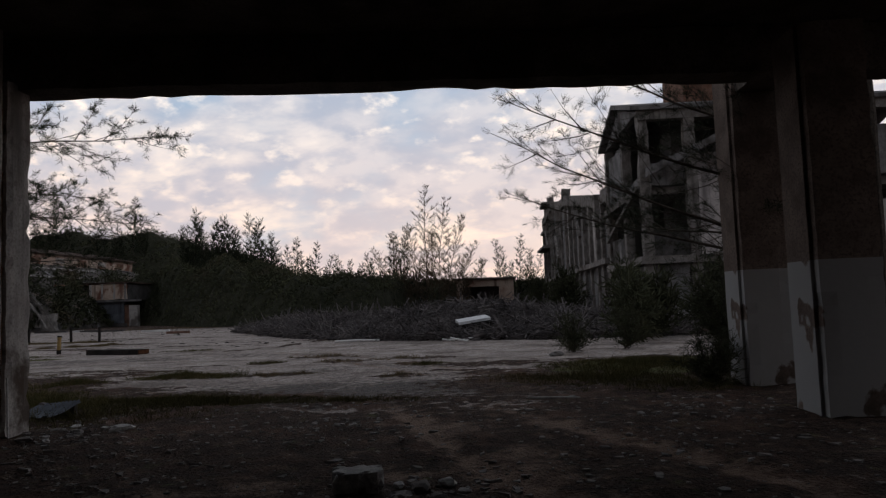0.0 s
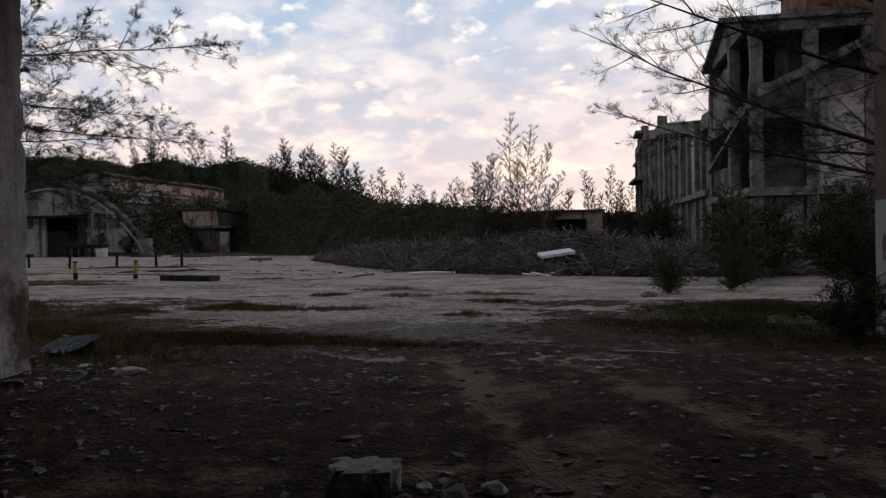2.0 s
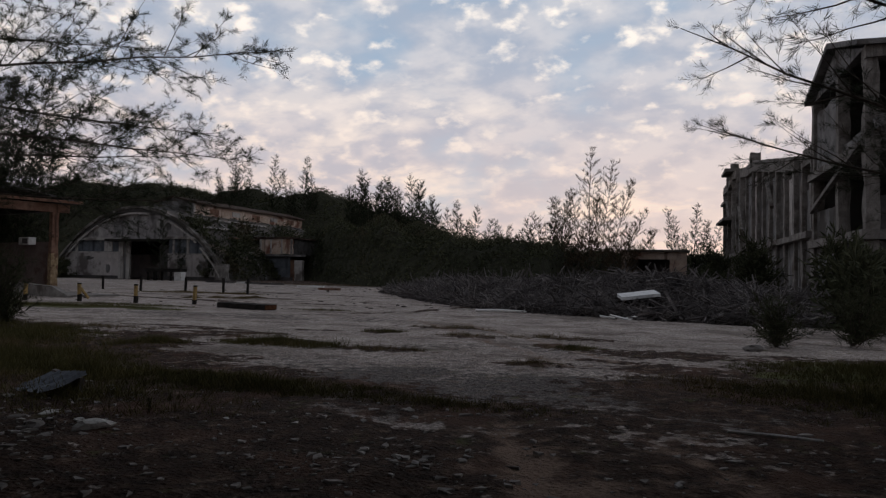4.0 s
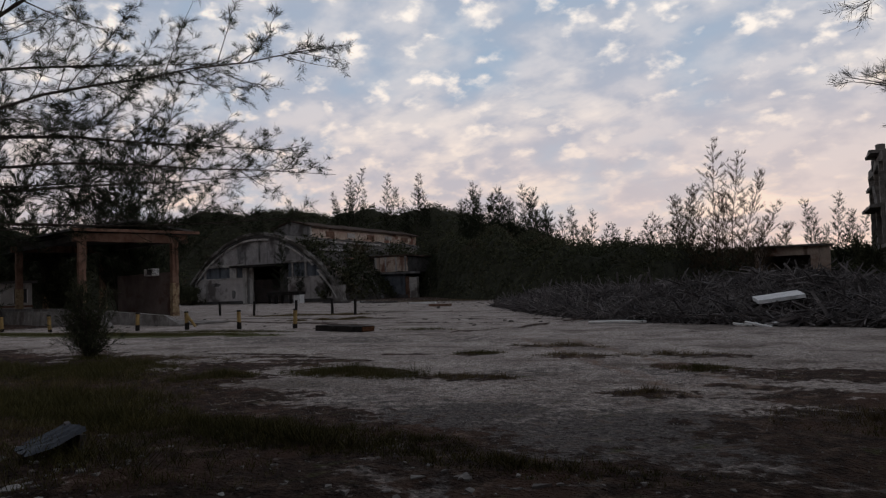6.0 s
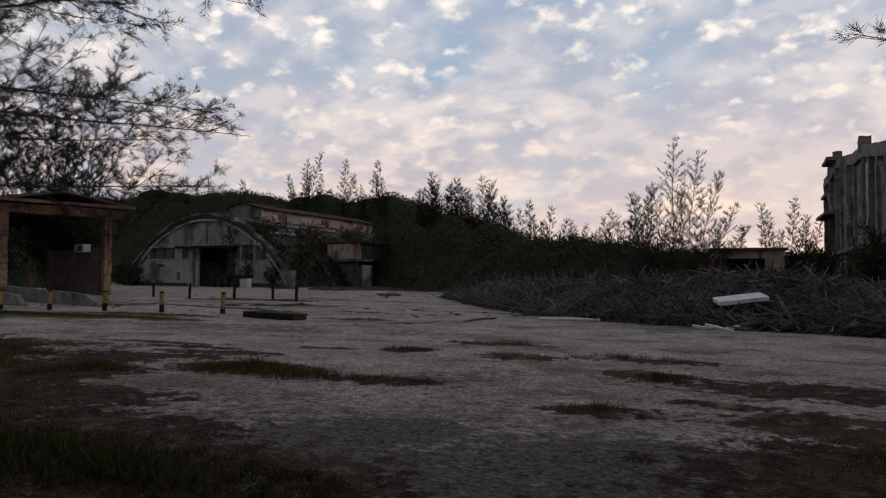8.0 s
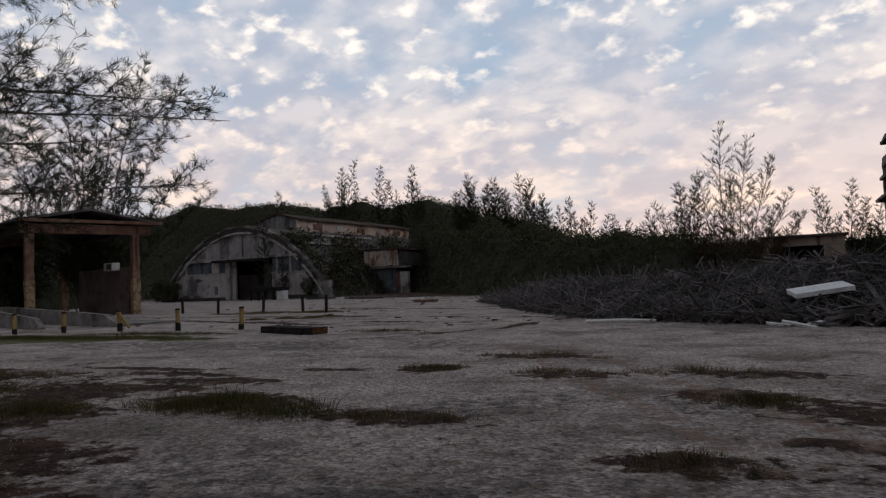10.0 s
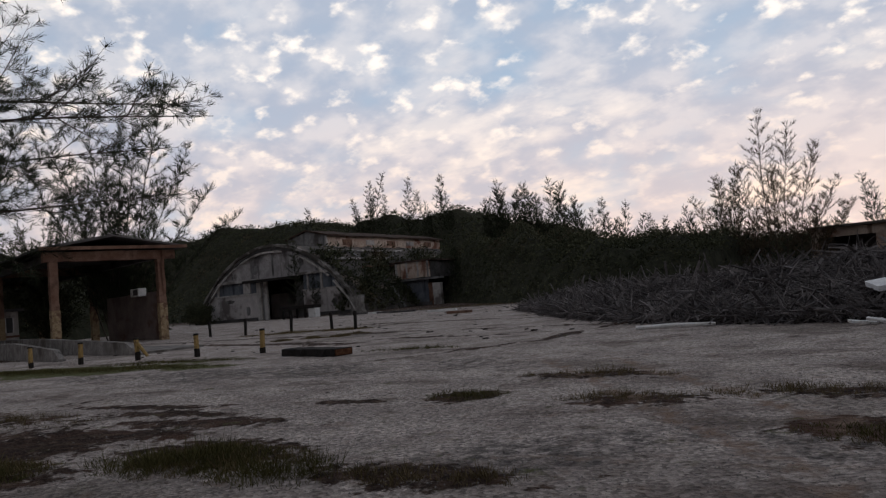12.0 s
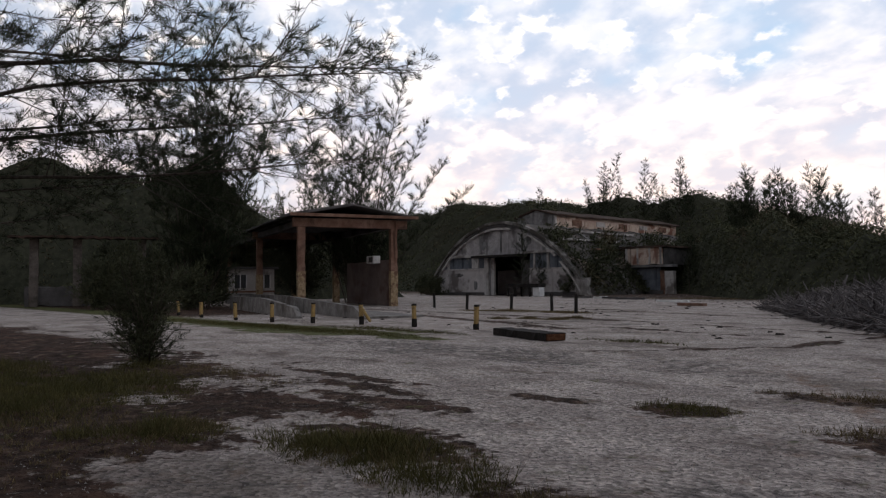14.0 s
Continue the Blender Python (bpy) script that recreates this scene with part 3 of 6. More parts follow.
# ---- the hall that the walk starts in ----
def build_hall():
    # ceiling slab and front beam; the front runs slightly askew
    tagged(part("ceiling", worn_block(-6.2, 9.5, -7, 10.6, 5.1, 5.4, 1.2, 0.01), CONCRETE_DARK), "dark concrete ceiling slab", "ceiling", kind="structure")
    beam = part("beam", worn_block(-0.2, 15.6, -0.25, 0.25, 4.42, 5.1, 0.2, 0.014), CONCRETE_DARK)
    beam.matrix_basis = pose(-5.9, 8.78, 0, 0, 0, 6.2)
    tagged(beam, "dark concrete lintel beam with chipped lower edge", "beam", kind="structure")
    tagged(part("wall_west", worn_block(-6.0, -5.22, -7, 8.285, 0, 5.1, 0.5, 0.01), PIER), "peeling limewashed wall of the hall", "wall", kind="structure")
    # neither wall is seen; the east one is added to keep the hall dark
    tagged(part("unseen_wall_south", worn_block(-6.0, 6.2, -7.4, -7.0, 0, 5.1, 1.5, 0.01), CONCRETE_DARK), "unseen dark concrete wall", "wall", kind="structure")
    tagged(part("unseen_wall_east", worn_block(5.7, 6.2, -7, 5.2, 0, 5.1, 1.0, 0.01), CONCRETE_DARK), "unseen dark concrete wall", "wall", kind="structure")
    # the end pier, split by a corroded groove
    pier = thing("pier", (-5.55, 8.0, 0), "limewashed wall-end pier behind a corroded groove", "pier")
    part("pier_edge", worn_block(-0.35, 0.31, 0.40, 0.86, 0, 4.5, 0.12, 0.02), PIER, pier)
    part("groove_core", worn_block(-0.3, 0.255, 0.28, 0.42, 0, 4.5, 0.1, 0.03), RUST, pier, "rust-brown exposed core of the pier")
    for k, (y, z0, z1) in enumerate(((0.33, 1.2, 4.1), (0.37, 0.9, 3.2))):
        V, F = [], []
        tube(V, F, wander((0.262, y, z0), (0.268, y + 0.02, z1), 8, 0.02), [0.011] * 9, 6)
        raw("rebar", V, F, RUST, pier, "bare rusty reinforcement bar")
    # patches where the render has fallen off
    for y, z, sy, sz in ((-0.45, 2.0, 0.11, 0.26), (-0.05, 1.35, 0.12, 0.05), (0.1, 1.3, 0.1, 0.04), (-0.2, 1.6, 0.05, 0.07), (-0.3, 1.1, 0.09, 0.05)):
        bm = bmesh.new()
        rim = []
        for a in range(18):
            q = a / 18 * 2 * math.pi
            r = random.uniform(0.82, 1.08)
            rim.append(bm.verts.new((0.0, math.cos(q) * sy * r, math.sin(q) * sz * r * (1.25 if math.sin(q) < 0 else 0.9))))
        bm.faces.new(rim)
        made = bmesh.ops.extrude_face_region(bm, geom=bm.faces[:])
        for v in [g for g in made["geom"] if isinstance(g, bmesh.types.BMVert)]:
            v.co.x += 0.004
            v.co.y *= 0.9
            v.co.z = v.co.z * 0.9
        bmesh.ops.recalc_face_normals(bm, faces=bm.faces[:])
        ob = part("spalled_patch", bm, CONCRETE_DARK, pier, "dark patch of fallen render")
        ob.location = (0.334, y, z)
    V, F = [], []
    tube(V, F, ((0.37, 0.36, 0.0), (0.345, 0.37, 0.75)), (0.012, 0.012), 6)
    raw("conduit", V, F, WHITE, pier, "thin pale conduit stub")
    # two pillars on the open side
    for x, y, top in ((4.88, 8.75, 4.6), (5.05, 11.75, 5.1)):
        p = thing("pillar", (x, y, 0), "brown concrete pillar with chipped white dado", "pillar", "pillars of the hall")
        part("shaft", worn_block(-0.36, 0.36, -0.42, 0.42, 0, top, 0.16, 0.014), DADO, p)
        part("fillet", worn_block(-0.40, -0.362, -0.30, 0.36, 0, top, 0.2, 0.006), DADO, p)
    tagged(part("tie_beam", worn_block(4.75, 5.35, 9.9, 12.2, 4.6, 5.1, 0.3, 0.012), CONCRETE_DARK), "dark concrete tie beam over pillars", "beam", kind="structure")


build_hall()


# ---- arched shed ----
def build_shed():
    W, H = 12.6, 8.6
    shed = thing("arched_shed", (-58.5, 75.0, 0), "derelict vaulted concrete shed with stained front", "shed")

    def lid(x, inset=0.0):
        u = min(1.0, abs(x) / (W - inset))
        return (H - inset) * (math.sin(math.acos(u)) ** 1.7 if u < 1 else 0.0)

    def curve(inset=0.0, n=40):
        w = W - inset
        return [(w * math.cos(math.pi * k / n), lid(w * math.cos(math.pi * k / n), inset)) for k in range(n + 1)]

    def hoop(name, out_in, in_in, y0, y1, mat, label="", jag=0.0, k0=0, k1=40):
        """An arched band between two curves, from y0 to y1."""
        bm = bmesh.new()
        lo, hi = curve(in_in)[k0:k1 + 1], curve(out_in)[k0:k1 + 1]
        A = []
        for yy, line in ((y0, hi), (y0, lo), (y1, lo), (y1, hi)):
            A.append([bm.verts.new((x + random.uniform(-jag, jag), yy + random.uniform(-jag, jag), max(0.0, z + random.uniform(-jag, jag)))) for x, z in line])
        for q in range(4):
            for k in range(len(lo) - 1):
                bm.faces.new((A[q][k], A[q][k + 1], A[(q + 1) % 4][k + 1], A[(q + 1) % 4][k]))
        bm.faces.new([A[q][0] for q in range(4)])
        bm.faces.new([A[q][-1] for q in (3, 2, 1, 0)])
        bmesh.ops.recalc_face_normals(bm, faces=bm.faces[:])
        return part(name, bm, mat, shed, label)

    random.seed(15)
    hoop("vault", 0.12, 0.55, 0.3, 36.0, SHEDSKIN, "dark patchy concrete vault")
    for y in (8.0, 16.0, 24.0, 32.0):
        hoop("rib", 0.0, 0.14, y, y + 0.5, GREYWALL, "stained arched rib", 0.04)
    # the rim of the front: a broad eave and a thin inner moulding, both broken in places
    hoop("front_rim", 0.0, 0.3, -0.4, 0.32, SHEDRIM, "pale weathered rim of the vault", 0.05)
    # dark band behind the rim; shade under the eave put into its colour
    hoop("rim_shade_band", 0.3, 0.6, -0.2, 0.1, DARKWALL)
    for k0, k1 in ((2, 9), (10, 16), (18, 25), (26, 33), (34, 38)):
        hoop("inner_moulding", 0.75, 0.95, -0.38, -0.12, PLASTER, "chipped pale inner moulding", 0.03, k0, k1)

    def front(name, x0, x1, z0, z1, mat, y=0.0, label="", thick=0.3):
        """A front panel cut off by the curve of the vault."""
        n = max(2, int((x1 - x0) / 0.4))
        bm = bmesh.new()
        rows = []
        for k in range(n + 1):
            x = x0 + (x1 - x0) * k / n
            top, bottom = min(z1, lid(x, 0.5)), min(z0, lid(x, 0.5))
            rows.append([bm.verts.new((x, yy, z)) for yy in (y, y + thick) for z in (bottom, max(top, bottom + 0.01))])
        for a, b in zip(rows, rows[1:]):
            bm.faces.new((a[0], b[0], b[1], a[1]))
            bm.faces.new((a[2], a[3], b[3], b[2]))
            bm.faces.new((a[1], b[1], b[3], a[3]))
            bm.faces.new((a[0], a[2], b[2], b[0]))
        for r in (rows[0], rows[-1]):
            bm.faces.new((r[0], r[1], r[3], r[2]))
        bmesh.ops.recalc_face_normals(bm, faces=bm.faces[:])
        return part(name, bm, mat, shed, label)

    d0, d1 = -0.9, 4.4
    front("lower_wall", -12.1, d0 - 1.5, 0, 3.15, SHEDWALL, label="pale stained lower wall")
    front("lower_wall", d1, 12.1, 0, 3.0, SHEDWALL, label="pale stained lower wall")
    front("plinth", -12.2, d0 - 1.5, 0, 0.35, DARKWALL, -0.12, "low dark plinth")
    front("plinth", d1, 12.2, 0, 0.4, DARKWALL, -0.12, "low dark plinth")
    front("jamb", d0 - 1.5, d0 - 0.85, 0, 4.5, PLASTER, -0.16, "whitewashed door jamb")
    front("jamb", d0 - 0.5, d0, 0, 4.4, PLASTER, -0.1, "whitewashed door jamb")
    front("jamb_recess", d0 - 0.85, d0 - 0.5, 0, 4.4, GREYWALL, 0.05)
    front("window_band", -12.0, d0 - 1.5, 3.15, 4.55, BANDBLUE, 0.14, "slate-blue band of blocked windows")
    front("window_band", d1, 12.0, 3.0, 4.75, BANDBLUE, 0.14, "slate-blue band of blocked windows")
    front("ledge", -11.2, d0 - 1.3, 4.55, 4.85, PLASTER, -0.3, "chipped pale concrete ledge", 0.6)
    front("ledge", d1 - 0.6, 10.4, 4.75, 5.0, PLASTER, -0.3, "chipped pale concrete ledge", 0.6)
    front("sill", -12.0, d0 - 1.5, 3.05, 3.2, PLASTER, -0.1)
    front("sill", d1, 11.6, 2.92, 3.06, PLASTER, -0.1)
    front("gable_wall", -11.9, 11.9, 4.7, 8.5, GABLE, 0.02, "streaked upper gable wall")
    front("door_hood", -3.3, 4.2, 4.4, 4.66, TAR, -1.5, "dark projecting hood over the door", 1.5)
    for x, w, z0, z1 in ((-4.6, 1.1, 3.25, 4.5), (-8.9, 0.3, 3.2, 4.55), (6.9, 0.28, 3.05, 4.7), (9.0, 0.35, 3.05, 4.7), (5.0, 0.22, 3.05, 4.7)):
        front("mullion", x, x + w, z0, z1, PLASTER, -0.02)
    for x in (-6.4, -3.2, 0.1, 3.3, 6.4):
        front("pilaster", x, x + 0.2, 5.0, 8.1, GREYWALL, -0.08)
    part("foot_block", worn_block(10.9, 12.5, -0.35, 0.3, 0, 1.9, 0.3, 0.05), SHEDRIM, shed, "pale foot block of the arch")
    # inside: a pale cross wall and a half-open door leaf seen through the doorway
    part("cross_wall", worn_block(-5.0, 9.0, 5.0, 5.3, 0, 3.0, 0.8, 0.04), SHEDWALL, shed, "pale wall inside the shed")
    part("door_leaf", worn_block(3.0, 4.4, 0.3, 0.42, 0, 4.0, 0.5, 0.01), DARKWALL, shed, "dark sliding door leaf left half open")
    # patches where the paint has gone, on the pale parts
    for x, z, w, h in ((-9.8, 1.7, 0.5, 0.35), (-6.9, 2.4, 0.8, 0.3), (6.3, 2.1, 0.7, 0.4), (8.7, 1.4, 0.45, 0.5), (-4.0, 1.2, 0.35, 0.6), (9.8, 2.3, 0.5, 0.25), (-2.6, 5.9, 0.5, 0.7), (4.4, 6.2, 0.4, 0.6), (-7.4, 5.6, 0.6, 0.4)):
        bm = bmesh.new()
        rim = [bm.verts.new((x + w * random.uniform(0.6, 1.1) * math.cos(a * 0.449), -0.012, z + h * random.uniform(0.6, 1.1) * math.sin(a * 0.449))) for a in range(14)]
        bm.faces.new(rim)
        made = bmesh.ops.extrude_face_region(bm, geom=bm.faces[:])
        bmesh.ops.translate(bm, verts=[g for g in made["geom"] if isinstance(g, bmesh.types.BMVert)], vec=(0, 0.02, 0))
        bmesh.ops.recalc_face_normals(bm, faces=bm.faces[:])
        part("bare_patch", bm, GREYWALL, shed, "bare grey patch in the paint")
    # creepers, thick on the flank and thin on the front rim
    random.seed(17)
    V, F = [], []
    for _ in range(5200):
        x = W * random.random() ** 0.7 * (1 if random.random() < 0.9 else -1)
        y = random.uniform(0.0, 34) if x > 2 else random.uniform(0.5, 34)
        z = lid(x)
        if math.sin(0.6 * y + x) + math.sin(1.7 * y - 0.8 * x) + 0.3 * x < random.uniform(1.2, 4.2) or (x < 5.5 and random.random() < 0.75):
            continue
        for _ in range(6):
            o = Vector((x + random.gauss(0, 0.3), y + random.gauss(0, 0.35), z + random.uniform(0.0, 0.5)))
            d = Vector((random.gauss(0.3, 0.7), random.gauss(-0.2, 0.7), random.gauss(0.3, 0.7))).normalized()
            needle(V, F, o, d, random.uniform(0.3, 0.8), random.uniform(0.1, 0.22))
    raw("creeper", V, F, BUSH, shed, "dark creeper over the vault")
    # roof monitor
    y0, y1, w0, w1 = 8.0, 37.0, -4.0, 2.1
    mon = part("monitor", worn_block(w0 + 0.1, w1, y0, y1, 8.0, 9.75, 0.7, 0.05), PEELED, shed, "cream monitor wall with paint peeling off brick red")
    bm = bmesh.new()
    P = [(w0 - 0.35, 9.62), ((w0 + w1) / 2, 10.5), (w1 + 0.4, 9.62), (w1 + 0.4, 9.8), ((w0 + w1) / 2, 10.68), (w0 - 0.35, 9.8)]
    rows = [[bm.verts.new((x, y0 - 0.35 + (y1 - y0 + 0.7) * k / 20, z + (random.uniform(-0.1, 0.05) if 0 < k < 20 else 0))) for x, z in P] for k in range(21)]
    for a, b in zip(rows, rows[1:]):
        for k in range(6):
            bm.faces.new((a[k], a[(k + 1) % 6], b[(k + 1) % 6], b[k]))
    bm.faces.new(rows[0][::-1])
    bm.faces.new(rows[-1])
    bmesh.ops.recalc_face_normals(bm, faces=bm.faces[:])
    part("roof", bm, TILE, mon, "sagging brown monitor roof")
    bm = bmesh.new()
    E = [(w0, 7.9), (w1, 7.9), (w1, 9.7), ((w0 + w1) / 2, 10.45), (w0, 9.7)]
    a, b = [[bm.verts.new((x, y, z)) for x, z in E] for y in (y0 - 0.12, y0)]
    bm.faces.new(a)
    bm.faces.new(b[::-1])
    for k in range(5):
        bm.faces.new((a[k], b[k], b[(k + 1) % 5], a[(k + 1) % 5]))
    bmesh.ops.recalc_face_normals(bm, faces=bm.faces[:])
    part("end_wall", bm, GREYWALL, mon, "grey end wall of the monitor")
    part("corner_strip", block(w1 - 0.12, w1 + 0.06, y0 - 0.2, y0 + 0.1, 7.9, 9.65, 0.02), PLASTER, mon)
    for k in range(11):
        y = y0 + 0.6 + 2.6 * k
        part("louvre", worn_block(w1, w1 + 0.08, y, y + 2.0, 8.5 + random.uniform(-0.1, 0.2), 9.3, 0.3, 0.05), (PEELED, REDDISH, PEELED, PLASTER)[k % 4], mon)
    part("lower_eave", worn_block(w1 + 0.05, w1 + 1.1, y0 + 0.5, y1, 7.75, 7.95, 0.6, 0.07), REDDISH, mon, "rust-brown lower eave")
    # broken edge strips of roofing that run along the flank
    for x, y, l in ((5.2, 3.0, 17.0), (7.2, 1.5, 12.0), (8.6, 6.0, 18.0)):
        part("roof_strip", worn_block(x - 0.25, x + 0.25, y, y + l, lid(x) + 0.02, lid(x) + 0.25, 0.5, 0.1), PLASTER if x < 8 else REDDISH, shed, "torn pale strip of roofing")
    # side bay
    bay = thing("side_bay", (-45.9, 86.0, 0), "ruined loading bay beside the vaulted shed", "annex")
    part("upper_wall", worn_block(-2.7, 1.9, 0, 0.4, 3.35, 5.3, 0.5, 0.06), PEELED, bay, "peeling cream upper wall")
    for x in (-2.7, -1.2, 0.3, 1.7):
        part("upper_pier", worn_block(x, x + 0.24, -0.14, 0.0, 3.4, 5.3, 0.4, 0.03), PLASTER, bay)
    part("lower_wall", worn_block(-2.9, 1.6, 0.1, 0.4, 0.4, 3.05, 0.6, 0.03), BANDBLUE, bay, "faded slate-blue lower wall")
    part("base", worn_block(-3.0, 2.0, 0.0, 0.5, 0, 0.42, 0.5, 0.03), DARKWALL, bay)
    part("pier_wall", worn_block(2.3, 3.4, -0.1, 0.5, 0, 2.6, 0.4, 0.03), PLASTER, bay, "whitewashed pier")
    part("panel", worn_block(1.6, 2.3, 0.15, 0.4, 0, 2.7, 0.4, 0.03), REDDISH, bay, "rust-brown door panel")
    part("canopy", worn_block(-3.1, 3.7, -0.6, 0.4, 3.05, 3.3, 0.6, 0.05), GREYWALL, bay)
    part("roof", worn_block(-3.6, 2.2, -0.2, 12, 5.3, 5.5, 0.7, 0.06), TILE, bay)
    part("side_wall", worn_block(1.6, 1.9, 0.5, 12, 3.3, 5.25, 0.8, 0.03), DARKWALL, bay)
    for k in range(6):
        part("post", worn_block(3.4 + 1.1 * k, 3.75 + 1.1 * k, 3.0 + 1.6 * k, 3.4 + 1.6 * k, 0, random.uniform(2.2, 3.2), 0.4, 0.03), PLASTER if k in (1, 3) else CONCRETE, bay)


build_shed()


# ---- the gate canopy by the road ----
def build_canopy():
    """A row of frames along the road; local x runs away along it, local y across it."""
    turn = math.degrees(math.atan2(0.3, -0.95))
    c = thing("gate_canopy", (-38.7, 35.6, 0), "rusty red roadside gate canopy on concrete posts", "canopy", turn=turn)
    across = -5.9
    for x in (0.0, 12.0, 25.0):
        for y in (0.0, across):
            bm = worn_block(x - 0.2, x + 0.2, y - 0.22, y + 0.22, 0, 4.85, 0.3, 0.02)
            post = part("post", bm, REDDISH, c, "red-brown concrete post")
            part("painted_foot", worn_block(x - 0.212, x + 0.212, y - 0.232, y + 0.232, 0, 2.2, 0.3, 0.012), CREAM, post, "worn cream post foot")
        part("cross_beam", worn_block(x - 0.22, x + 0.22, across - 0.9, 0.5, 4.85, 5.4, 0.4, 0.02), REDDISH, c, "faded red cross beam")
    for y in (0.0, across):
        part("edge_beam", worn_block(0.3, 27.0, y - 0.2, y + 0.2, 4.9, 5.3, 0.7, 0.02), DARKWALL, c)
    # low double-pitched roof
    for y0, y1, z0, z1 in ((0.9, across / 2, 5.45, 6.15), (across / 2, across - 1.3, 6.15, 5.45)):
        bm = bmesh.new()
        n = 16
        a = [[bm.verts.new((-1.0 + 28.5 * k / n, y, z + random.uniform(-0.03, 0.03) + dz)) for k in range(n + 1)] for y, z, dz in ((y0, z0, 0), (y1, z1, 0), (y1, z1, 0.12), (y0, z0, 0.12))]
        for q in range(4):
            for k in range(n):
                bm.faces.new((a[q][k], a[q][k + 1], a[(q + 1) % 4][k + 1], a[(q + 1) % 4][k]))
        bm.faces.new([a[q][0] for q in range(4)])
        bm.faces.new([a[q][n] for q in (3, 2, 1, 0)])
        bmesh.ops.recalc_face_normals(bm, faces=bm.faces[:])
        part("roof_slope", bm, DARKWALL, c, "dark sagging roof sheeting")
        part("bargeboard", block(-1.06, -0.98, min(y0, y1), max(y0, y1), 5.42, 5.6), REDDISH, c)
    part("soffit", worn_block(0.3, 27, across - 0.6, 0.4, 5.36, 5.42, 1.2, 0.01), DARKWALL, c)
    part("tie", block(-0.98, -0.9, across - 1.2, 0.8, 5.42, 5.52), REDDISH, c)
    wall = thing("screen_wall", (-38.7, 35.6, 0), "rust-stained screen wall under the gate canopy", "wall", turn=turn)
    part("panel", worn_block(0.3, 9.0, across - 0.1, across + 0.1, 0, 2.95, 0.5, 0.02), material("rusty_render", (0.13, 0.10, 0.09), (0.22, 0.17, 0.155), 0.9, 0.9, 0.3, (0.09, 0.05, 0.04), 0.6), wall)
    box = thing("wall_box", (-38.7, 35.6, 0), "small white air conditioner on the screen wall", "box", turn=turn)
    part("case", block(2.0, 3.3, across + 0.1, across + 0.6, 2.75, 3.25, 0.03), WHITE, box)
    part("grille", block(2.1, 2.8, across + 0.6, across + 0.63, 2.83, 3.17), DARKWALL, box)
    k = thing("guard_booth", (-53.5, 40.4, 0), "small pale guard booth with dark windows", "booth", turn=61)
    part("wall", worn_block(-1.75, 1.75, 0, 2.6, 0, 2.7, 0.5, 0.01), PLASTER, k)
    part("roof", worn_block(-2.1, 2.1, -0.4, 3.0, 2.7, 2.88, 0.6, 0.015), DARKWALL, k)
    for x in (-0.85, 0.95):
        w = part("window", block(x - 0.5, x + 0.5, -0.03, 0.0, 1.2, 2.25), GLASS_DARK, k)
        for a in (-0.5, -0.04, 0.43):
            part("frame", block(x + a, x + a + 0.07, -0.07, -0.03, 1.2, 2.25), WHITE, w)
    part("band", block(-1.78, 1.78, -0.06, -0.02, 0.85, 1.0), REDDISH, k)


build_canopy()


